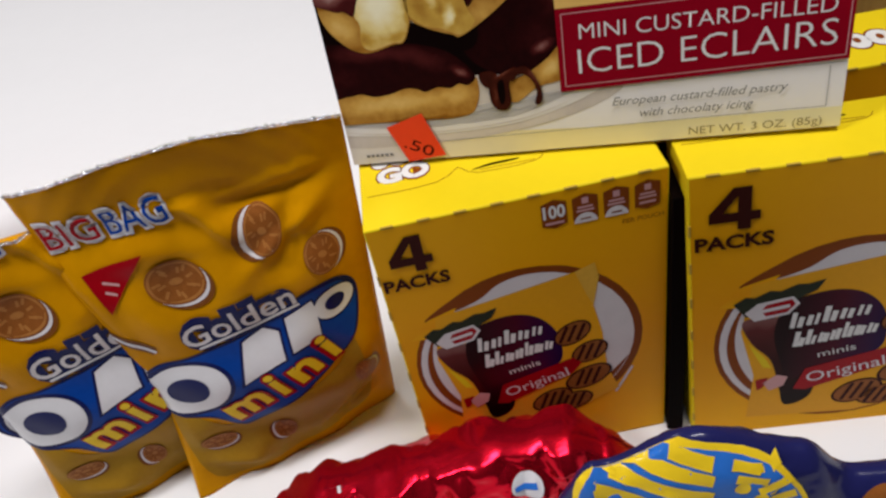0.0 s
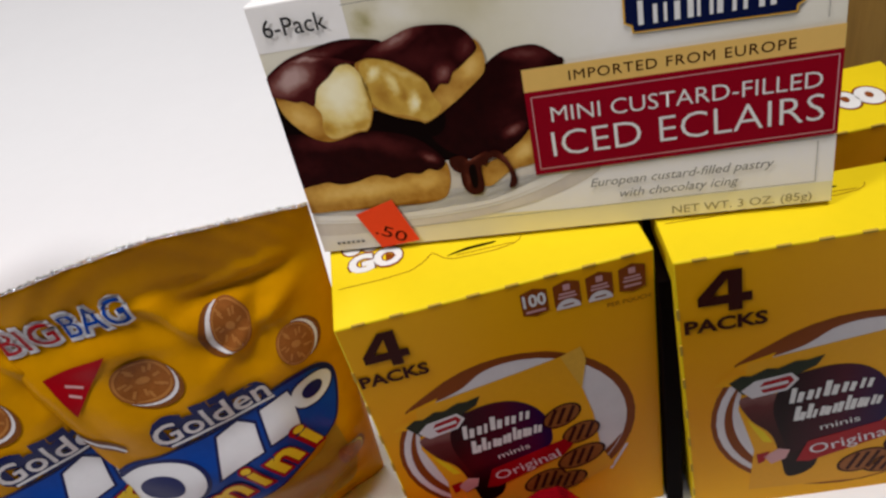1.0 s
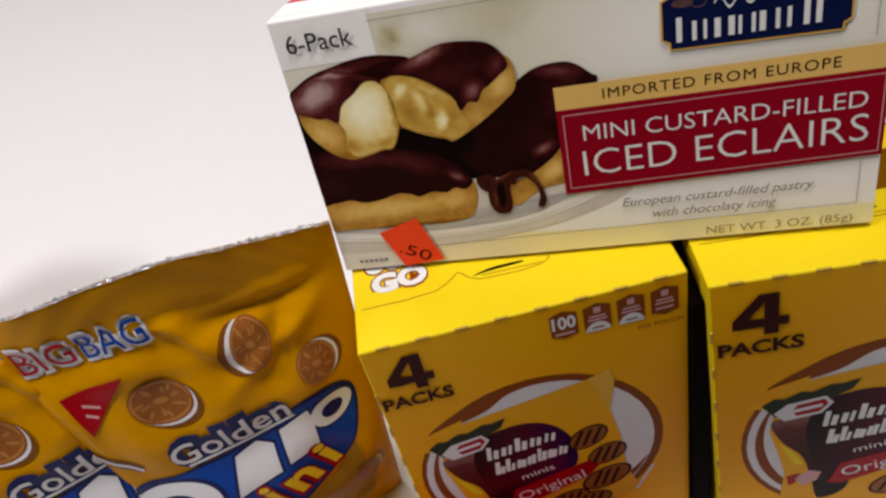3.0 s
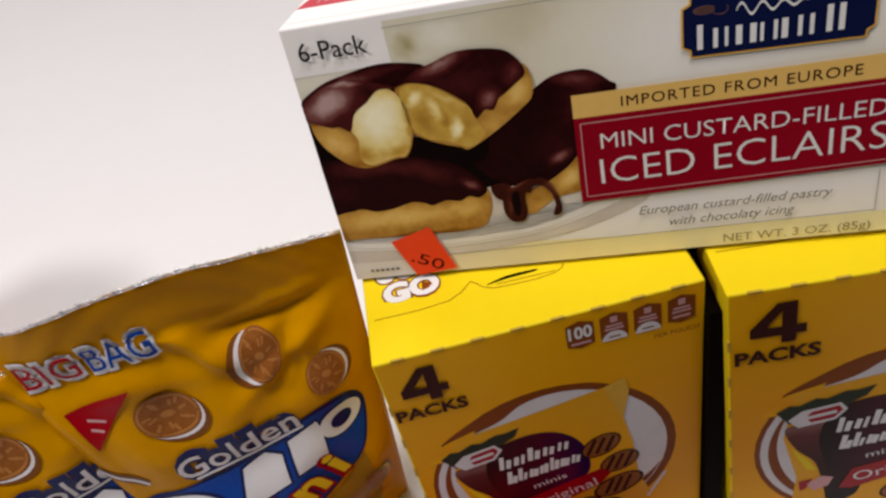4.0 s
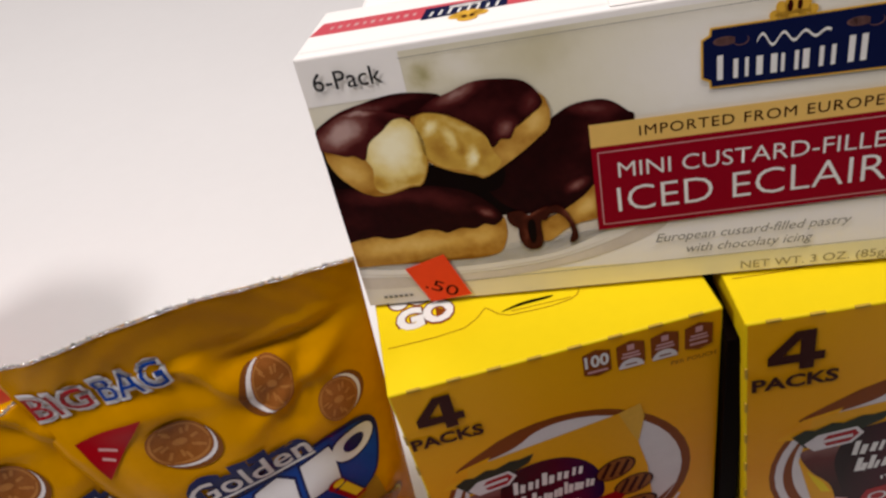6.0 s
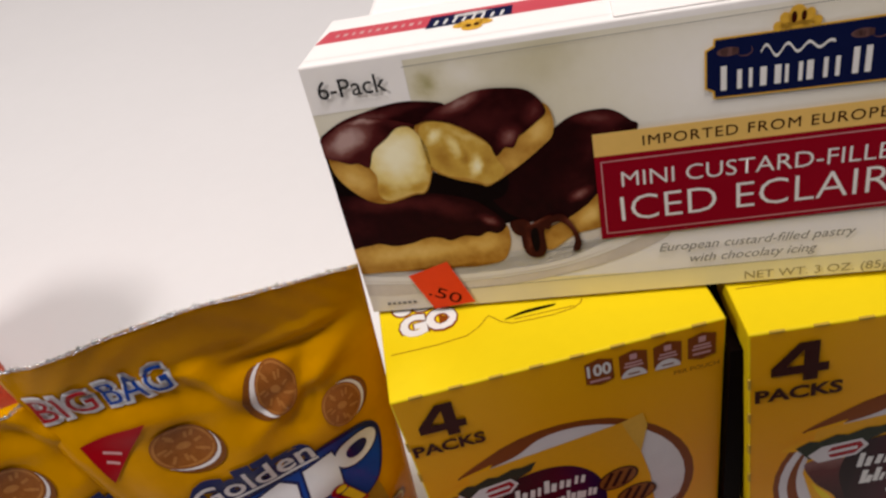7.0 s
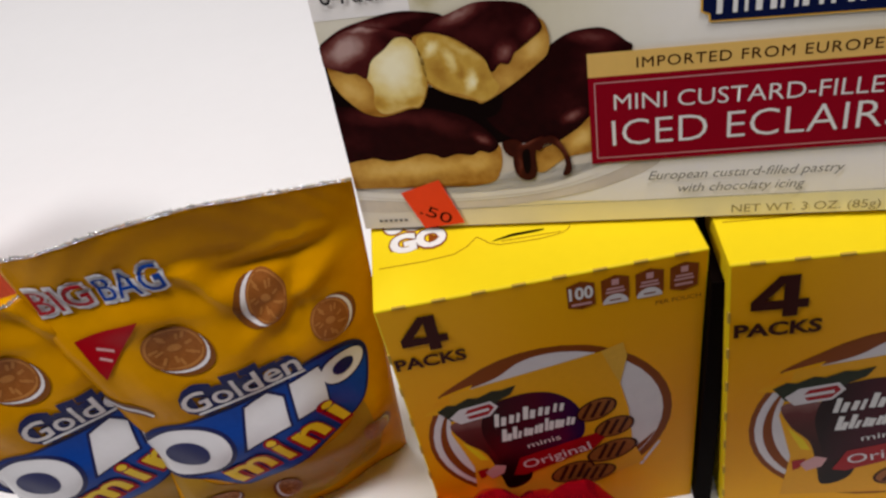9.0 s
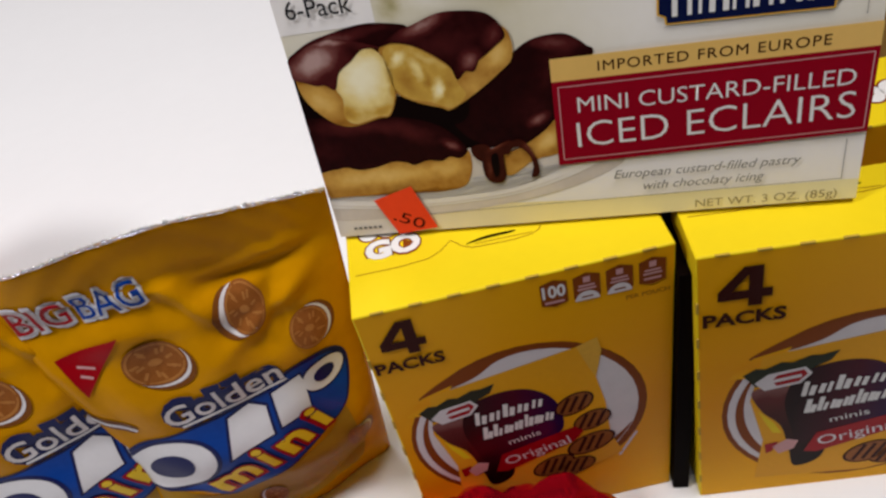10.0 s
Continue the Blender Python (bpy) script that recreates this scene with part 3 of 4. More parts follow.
    printed(pst, "price_lettering", text_bm(".50", 0.0212, 0.0322, 0.0064, 0.0042, turn=-26), M["brown_ink"], 26, clip=clip)
    # top: red band, navy mark, gold crest
    on_top(e, "top_band", shape_bm([(0.0006, 0.018), (W - 0.001, 0.018), (W - 0.001, 0.0295), (0.0026, 0.0295)]), M["top_red"], H, 1, "faded red band along the top")
    on_top(e, "top_mark", shape_bm([(0.0352, 0.0165), (0.0606, 0.0182), (0.0606, 0.0268), (0.0358, 0.0268)]), M["navy"], H, 2)
    for u, v, r in ((0.0462, 0.0148, 0.0026), (0.0495, 0.0118, 0.003), (0.0528, 0.0152, 0.0026), (0.0495, 0.0155, 0.0045)):
        on_top(e, "top_crest", shape_bm(oval(u, v, r, r * 0.85, 0, 16)), M["gold"], H, 3)
    on_top(e, "top_crest_shade", shape_bm(oval(0.0485, 0.0135, 0.0008, 0.0013, 0, 10)), M["brown_ink"], H, 4)
    on_top(e, "top_crest_shade", shape_bm(oval(0.0507, 0.0138, 0.0008, 0.0013, 0, 10)), M["brown_ink"], H, 4)
    for k in range(8):
        on_top(e, "top_stroke", shape_bm(bar(0.0378 + k * 0.0028, 0.0186, 0.0384 + k * 0.0028, 0.0226 + 0.0006 * (k % 3), 0.0008)), M["white_ink"], H, 3)
    on_top(e, "top_stroke", shape_bm(arc_band(0.049, 0.0247, 0.006, 0.0014, 0.0002, 0.0008, 10, 300)), M["white_ink"], H, 3)
    for k in range(11):
        on_top(e, "top_stroke", shape_bm(bar(0.0065 + k * 0.0026, 0.0222, 0.0068 + k * 0.0026, 0.0248, 0.0009 + 0.0004 * (k % 2))), M["pink_ink"], H, 2)
    # folded tuck edges of the lid
    on_top(e, "fold_line", shape_bm(bar(0.001, 0.0042, W - 0.001, 0.0046, 0.00025)), M["plate_shade"], H, 1)
    part("tuck_flap", box_bm(0.088, W - 0.0012, 0.0008, 0.0165, H + 0.0001, H + 0.0006, 0.0002, 1), M["carton"], e, "lifted tuck flap")
    return e


eclair_carton(pose(-0.0004, 0, 0.1474, -7.4))


# ---- the yellow biscuit boxes ----
BH, BW = 0.146, 0.1065


def yellow_box(m, depth, label, k=1.0, shift=0.0, front=True, skew=0.0, slide=0.0):
    e = thing("biscuit_box", m, label, "box", "yellow biscuit boxes")
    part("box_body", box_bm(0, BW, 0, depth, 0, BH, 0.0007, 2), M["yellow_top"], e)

    def ink(name, pts, mt, layer, smooth=False, label=""):
        pts = [(p[0] * k + shift, BH - p[1] * k) for p in (curve_pts(pts) if smooth else pts)]
        return printed(e, name, shape_bm(pts), M[mt], layer, label, clip=(0.0004, BW - 0.0004, 0.0004, BH - 0.0004))

    def words(txt, x0, x1, v, h, mt, layer=12, **o):
        return printed(e, "lettering", text_bm(txt, x0 * k + shift, x1 * k + shift, BH - v * k, h * k, **o), M[mt], layer, clip=(0.0004, BW - 0.0004, 0.0004, BH - 0.0004))
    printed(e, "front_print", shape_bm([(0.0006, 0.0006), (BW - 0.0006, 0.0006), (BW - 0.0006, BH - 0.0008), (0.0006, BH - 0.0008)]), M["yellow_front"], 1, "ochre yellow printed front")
    for q in (((0.56, 0), (0.82, 0), (0.82, 1), (0.56, 1)), ((0.82, 0.2), (1, 0.2), (1, 0.42), (0.82, 0.42)), ((0, 0.2), (0.56, 0.2), (0.56, 0.42), (0, 0.42)), ((0, 0.42), (0.27, 0.42), (0.56, 0.8), (0.56, 1), (0.47, 1))):
        ink("numeral_stroke", [(0.0056 + 0.0156 * a, 0.0221 - 0.0166 * b) for a, b in q], "brown_ink", 12)
    words("PACKS", 0.0013, 0.0257, 0.0296, 0.0053, "brown_ink", fat=0.034)
    if front:
        front_picture(ink, words, slide)
    lid(e)
    for ob in e.children_recursive:
        for v in ob.data.vertices:
            v.co.x += skew * (BH - v.co.z)
    return e


def front_picture(ink, words, slide):
    for k in range(4):
        x = 0.0612 + k * 0.0110
        plate = ink("nutrition_mark", [(x, 0.0052), (x + 0.0045, 0.0036), (x + 0.009, 0.0052), (x + 0.009, 0.0148), (x + 0.0045, 0.0162), (x, 0.0148)], "rust_ink", 6)
        if k in (1, 2):
            ink("nutrition_dome", [q for q in oval(x + 0.0045, 0.0162, 0.0041, 0.0042, 0, 24, 180, 360)], "cream_white", 7).parent = plate
            ink("small_print", bar(x + 0.0026, 0.0146, x + 0.0064, 0.0146, 0.0007), "rust_ink", 8).parent = plate
        if k:
            for v, a, b, w in ((0.0066, 0.0034, 0.0057, 0.0026), (0.0094, 0.0018, 0.0072, 0.0009), (0.0109, 0.0014, 0.0076, 0.0009)):
                ink("small_print", bar(x + a, v, x + b, v, w), "pink_ink", 8).parent = plate
            if k == 3:
                ink("small_print", bar(x + 0.0016, 0.0132, x + 0.0074, 0.0132, 0.001), "pink_ink", 8).parent = plate
        else:
            ink("small_print", bar(x + 0.0012, 0.0138, x + 0.0078, 0.0138, 0.001), "pink_ink", 8).parent = plate
    words("100", 0.0618, 0.0696, 0.0114, 0.0052, "white_ink", 8, fat=0.03)
    words("PER POUCH", 0.0897, 0.1045, 0.0208, 0.0019, "rust_ink", 6)

    def pic(name, pts, mt, layer, smooth=False, label=""):
        return ink(name, [(p[0] + slide, p[1] + 0.0018) for p in pts], mt, layer, smooth, label)

    def say(txt, x0, x1, v, *rest, **o):
        return words(txt, x0 + slide, x1 + slide, v + 0.0018, *rest, **o)
    # round plate in white with brown edges
    cx, cv, r = 0.0547, 0.0762, 0.0463
    pic("plate_edge", oval(cx, cv, r, r), "rust_ink", 2, False, "rust brown ring")
    pic("plate_white", oval(cx - 0.0008, cv, r - 0.0026, r - 0.003), "cream_white", 3)
    # brown swirls inside the rim
    pic("plate_swirl", arc_band(cx, cv, 0.0418, 0.0418, 0.0003, 0.0034, 108, 214), "rust_ink", 4)
    pic("plate_swirl", arc_band(cx, cv, 0.0455, 0.0455, 0.0002, 0.0022, -40, 40), "rust_ink", 4)
    pic("plate_swirl", arc_band(cx, cv, 0.0425, 0.042, 0.0002, 0.0035, 20, 75), "rust_ink", 4)
    pic("plate_swirl", [(0.0165, 0.0465), (0.0296, 0.0375), (0.0452, 0.0318), (0.0594, 0.0306), (0.0713, 0.0328), (0.0794, 0.0377), (0.0708, 0.0352), (0.057, 0.0333), (0.047, 0.0352), (0.0385, 0.041), (0.0280, 0.0445)], "rust_ink", 4, True)
    pic("plate_gap", [(0.010, 0.0555), (0.0178, 0.0462), (0.0296, 0.0425), (0.0255, 0.05), (0.0176, 0.0565)], "yellow_front", 5)
    # the printed wrapper on the plate
    pic("wrapper_print", [(0.0208, 0.0458), (0.0435, 0.0424), (0.062, 0.0395), (0.0755, 0.0372), (0.0832, 0.0345), (0.0845, 0.042), (0.0818, 0.0568), (0.0846, 0.0726), (0.0859, 0.0957), (0.0905, 0.1101), (0.0741, 0.1178), (0.0602, 0.1212), (0.0208, 0.1188), (0.0228, 0.0937), (0.0176, 0.0689)], "bag_gold", 6, False, "golden wrapper printed on the plate")
    pic("wrapper_fold", [(0.0755, 0.0372), (0.0832, 0.0345), (0.0845, 0.042), (0.0818, 0.0568), (0.0795, 0.0505)], "gold", 7)
    pic("wrapper_fold", [(0.0205, 0.0754), (0.0262, 0.0835), (0.0292, 0.0905), (0.026, 0.0895), (0.0228, 0.082)], "yellow_top", 7)
    pic("dark_patch", [(0.0184, 0.0633), (0.0324, 0.0638), (0.0423, 0.0719), (0.0452, 0.0893), (0.0441, 0.1082), (0.0351, 0.1132), (0.0322, 0.102), (0.0286, 0.086), (0.0215, 0.0754)], "choc", 8, True)
    pic("plum_patch", [(0.0324, 0.0574), (0.0406, 0.0535), (0.0496, 0.0527), (0.0578, 0.0556), (0.0643, 0.0630), (0.0674, 0.0734), (0.0660, 0.0856), (0.0532, 0.0902), (0.0431, 0.0926), (0.0357, 0.0981), (0.0319, 0.0869), (0.029, 0.0709)], "purple", 9, True, "plum patch")
    pic("leaf_strip", [(0.0148, 0.0544), (0.0188, 0.0515), (0.0218, 0.0522), (0.0268, 0.0495), (0.0302, 0.0503), (0.0357, 0.0478), (0.0392, 0.0482), (0.0445, 0.0468), (0.0421, 0.0515), (0.0375, 0.0540), (0.0342, 0.0569), (0.0255, 0.0584), (0.0192, 0.0614)], "leaf", 10)
    pic("mark_plate", [(0.0186, 0.0593), (0.0228, 0.0551), (0.0345, 0.0533), (0.0369, 0.0571), (0.0334, 0.0619), (0.0220, 0.0638)], "cream_white", 11)
    pic("mark_plate", [(0.0241, 0.0588), (0.0258, 0.0561), (0.034, 0.0546), (0.0354, 0.0571), (0.0328, 0.0607), (0.0258, 0.0617)], "red_ink", 12)
    pic("mark_stroke", bar(0.0212, 0.0596, 0.0335, 0.0576, 0.0016), "cream_white", 13)
    # the product's name as plain white strokes, thick and thin
    dice = random.Random(5)
    for row, (x0, v0, count, step) in enumerate(((0.0345, 0.0694, 5, 0.0055), (0.0362, 0.0795, 7, 0.0041))):
        for q in range(count):
            x, v = x0 + q * step, v0 - q * step * 0.13
            tall = 0.0078 if q in ((0, 2), (0, 1, 4))[row] else 0.005
            for d in (0.0004, step * 0.52):
                pic("name_stroke", bar(x + d, v, x + d + 0.0008, v - tall, 0.0012 + 0.0008 * dice.random()), "white_ink", 12)
                tall = 0.0042 + 0.0014 * dice.random()
    say("minis", 0.0452, 0.0584, 0.0868, 0.0034, "white_ink", 12, turn=10)
    pic("red_banner", [(0.0375, 0.1037), (0.0412, 0.0925), (0.0716, 0.0846), (0.0752, 0.0888), (0.0706, 0.0945), (0.042, 0.1049)], "red_ink", 11, False, "red banner")
    say("Original", 0.0425, 0.0702, 0.1007, 0.0055, "cream_white", 12, turn=12)
    for x, v, rx, rv, an in ((0.0724, 0.0700, 0.0075, 0.0052, -32), (0.0788, 0.0828, 0.0072, 0.0052, -25), (0.0775, 0.0985, 0.0095, 0.0056, -22), (0.0612, 0.1090, 0.0085, 0.0056, -22), (0.0700, 0.1125, 0.008, 0.005, -10)):
        whole = pic("biscuit_print", oval(x, v, rx * 1.12, rv * 1.15, an), "brown_ink", 9)
        pic("biscuit_face", oval(x, v, rx, rv, an), "biscuit", 10).parent = whole
        for d in (-0.0036, -0.0002, 0.0034):
            pic("biscuit_stripe", bar(x + d - 0.0018, v + rv * 0.85, x + d + 0.0018, v - rv * 0.85, 0.0015), "brown_ink", 11).parent = whole
    pic("wafer_print", [(0.0262, 0.0985), (0.0312, 0.0945), (0.0352, 0.0962), (0.0338, 0.1012), (0.0288, 0.1035)], "pink_ink", 10)
    pic("wafer_print", [(0.0235, 0.0965), (0.0282, 0.0955), (0.0262, 0.1015), (0.0242, 0.1025)], "red_ink", 10)
    pic("swirl_print", bar(0.089, 0.1126, 0.0965, 0.098, 0.0012), "cream_white", 5)


def lid(e):
    # torn perforations along the upper front edge
    for k in range(8):
        x = 0.006 + k * 0.0128
        part("perforation", box_bm(x, x + 0.0045, -0.0003, 0.0006, BH - 0.0006, BH + 0.0002, 0.0001, 1), M["card_edge"], e)
    for k in range(7):
        z = 0.012 + k * 0.018
        part("perforation", box_bm(-0.0002, 0.0007, -0.0003, 0.0006, z, z + 0.005, 0.0001, 1), M["card_edge"], e)
    # tear line and white lettering on the lid
    tear = [(0.0026, 0.0194), (0.0180, 0.0189), (0.0282, 0.0196), (0.0327, 0.0221), (0.0366, 0.0260), (0.0381, 0.0245), (0.0402, 0.0218), (0.0434, 0.0200), (0.0507, 0.0194), (0.0576, 0.0191), (0.0642, 0.0198), (0.0668, 0.0212), (0.0679, 0.0231)]
    for a, b in zip(tear, tear[1:]):
        on_top(e, "tear_line", shape_bm(bar(*a, *b, 0.0003)), M["rust_ink"], BH, 2)
    on_top(e, "lid_lettering", text_bm("GO", 0.0062, 0.0272, 0.0253, 0.0088, turn=2, fat=0.11), M["rust_ink"], BH, 2)
    for x, r in ((0.0085, 0.0042), (0.0155, 0.0046), (0.0228, 0.0042)):
        on_top(e, "lid_mark", shape_bm(oval(x, 0.0396, r, 0.0045, 0, 20)), M["rust_ink"], BH, 1)
        on_top(e, "lid_mark", shape_bm(oval(x, 0.0396, r - 0.0007, 0.0038, 0, 20)), M["white_ink"], BH, 2)
    on_top(e, "play_mark", shape_bm([(0.0202, 0.0275), (0.0242, 0.0298), (0.0204, 0.0325)]), M["rust_ink"], BH, 4)
    # the pushed-in tongue of the opening flap, its shadow painted as a dark sliver
    on_top(e, "flap_shadow", shape_bm(curve_pts([(0.0415, 0.0222), (0.0485, 0.0228), (0.0575, 0.0229), (0.0585, 0.0238), (0.0495, 0.0242), (0.0445, 0.0233)])), M["gap_shade"], BH, 3, "shadow in the opening flap's gap, painted dark on the lid")
    on_top(e, "tear_line", shape_bm(bar(0.0445, 0.0215, 0.0645, 0.0207, 0.0003)), M["rust_ink"], BH, 2)
    on_top(e, "lid_lettering", text_bm("GO", 0.0068, 0.0266, 0.0257, 0.0084, turn=2, fat=0.06), M["white_ink"], BH, 3)


yellow_box(pose(0.0106, -0.0385, 0, 0, 0, 13.8), 0.05, "yellow cardboard biscuit box standing on the white table", slide=-0.0045)
yellow_box(pose(0.1172, -0.0212, 0, 0, 0.6, 7.2), 0.032, "yellow cardboard biscuit box beside its twin, under the carton", 1.12, 0.0004, True, 0.06, -0.001)
# Made-up block, added only to keep the gap between the boxes dark.
def shade_block(m):
    e = thing("gap_shade_block", m, "narrow near-black block standing in for shade between the yellow boxes", "box")
    part("box_body", box_bm(0, 0.0068, 0, 0.034, 0, 0.134, 0.0006), M["gap_shade"], e)
    part("block_rim", box_bm(-0.0002, 0.007, -0.0003, 0.0343, 0.122, 0.1345, 0.0004), M["gap_shade"], e)
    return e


shade_block(pose(0.1148, -0.0165, 0, 0, 0, 3))
rear = yellow_box(pose(0.1125, 0.0266, 0, 0, 0, 9.5), 0.041, "yellow cardboard biscuit box behind the front row", 1.0, 0.0838, False)
for x, r in ((0.0828, 0.0052), (0.0915, 0.0056)):
    on_top(rear, "lid_mark", shape_bm(oval(x, 0.019, r, 0.0072, 8, 24)), M["rust_ink"], BH, 2)
    on_top(rear, "lid_mark", shape_bm(oval(x, 0.019, r - 0.0008, 0.0062, 8, 24)), M["white_ink"], BH, 3)
    on_top(rear, "lid_mark", shape_bm(oval(x, 0.0195, 0.0014, 0.0022, 0, 14)), M["rust_ink"], BH, 4)



# ---- bags ----
def smooth_steps(steps, t):
    for (a, b), (c, d) in zip(steps, steps[1:]):
        if t <= c:
            k = min(max((t - a) / (c - a), 0), 1)
            return b + (d - b) * k * k * (3 - 2 * k)
    return steps[-1][1]


def fold(u, z, a, b, width, height):
    """A soft crease from a to b in the film."""
    ab = Vector(b) - Vector(a)
    t = min(max((Vector((u, z)) - Vector(a)).dot(ab) / ab.length_squared, 0), 1)
    d = (Vector((u, z)) - Vector(a) - ab * t).length
    return height * math.exp(-(d / width) ** 2) * math.sin(math.pi * min(max(t, 0.06), 0.94))


BAG_H = 0.172
FULLNESS = [(0, 0.08), (0.14, 0.55), (0.3, 0.95), (0.42, 1.06), (0.6, 0.85), (0.78, 0.45), (0.88, 0.08), (0.91, 0), (1.2, 0)]
FOLDS = [((0.118, 0.146), (0.07, 0.118), 0.0035, 0.0016), ((0.06, 0.158), (0.078, 0.132), 0.003, 0.0022), ((0.1, 0.15), (0.09, 0.118), 0.004, -0.0016),
         ((0.03, 0.146), (0.055, 0.137), 0.005, 0.0006), ((0.01, 0.14), (0.02, 0.09), 0.004, 0.0008), ((0.1, 0.03), (0.112, 0.075), 0.005, 0.0015),
         ((0.085, 0.016), (0.107, 0.03), 0.004, -0.0018), ((0.02, 0.02), (0.05, 0.012), 0.004, 0.0014), ((0.065, 0.146), (0.12, 0.15), 0.003, -0.0012)]


def bag_left(z):
    t = z / BAG_H
    return 0.0015 + 0.014 * math.sin(math.pi * min(1, max(0, 1 - t)) * 0.6) - 0.006 * max(0, 0.4 - t) / 0.4


def bag_right(z):
    return 0.1268 - 0.0155 * (1 - z / BAG_H)


def bag_top(s):
    return 0.1784 - 0.0095 * max(0, -s - 0.1) ** 1.6 - 0.0118 * max(0, s - 0.15) ** 1.4


def bag_curl(s, z):
    """The sealed corner bends back."""
    return 0.042 * max(0, -s - 0.5) ** 2 * min(1, max(0, (z - 0.128) / 0.04))


def bag_twist(u, z):
    """The foot of the bag stands turned against its top."""
    return 0.24 * (u - 0.066) * max(0, 1 - z / 0.06) ** 1.3


def bag_front(u, z):
    s = (u - bag_left(z)) / (bag_right(z) - bag_left(z)) * 2 - 1
    s = min(max(s, -1), 1)
    full = max(0, 1 - s * s) ** 0.55 * smooth_steps(FULLNESS, z / BAG_H)
    y = 0.003 + 0.006 * max(0, s) ** 2.5 - 0.013 * full
    if z / BAG_H > 0.9:
        y += 0.00018 * math.sin(z * 2 * math.pi / 0.0023)
    y -= 0.08 * max(0, z - 0.148)
    y += bag_curl(s, z) + bag_twist(u, z)
    wr = 2.1 * sum(fold(u, z, *f) for f in FOLDS)
    wr += 0.0031 * noise.noise((u * 45, 0.3, z * 38)) + 0.0004 * noise.noise((u * 100 + 4, 1.7, z * 75))
    y -= wr * min(1, 6 * max(0, 1 - abs(s))) * (0.35 if z / BAG_H > 0.91 else 1)
    return Vector((u, y, z))


def bag_lift(u, z, lift):
    e = 0.0008
    n = (bag_front(u + e, z) - bag_front(u - e, z)).cross(bag_front(u, z + e) - bag_front(u, z - e)).normalized()
    return bag_front(u, z) + n * lift


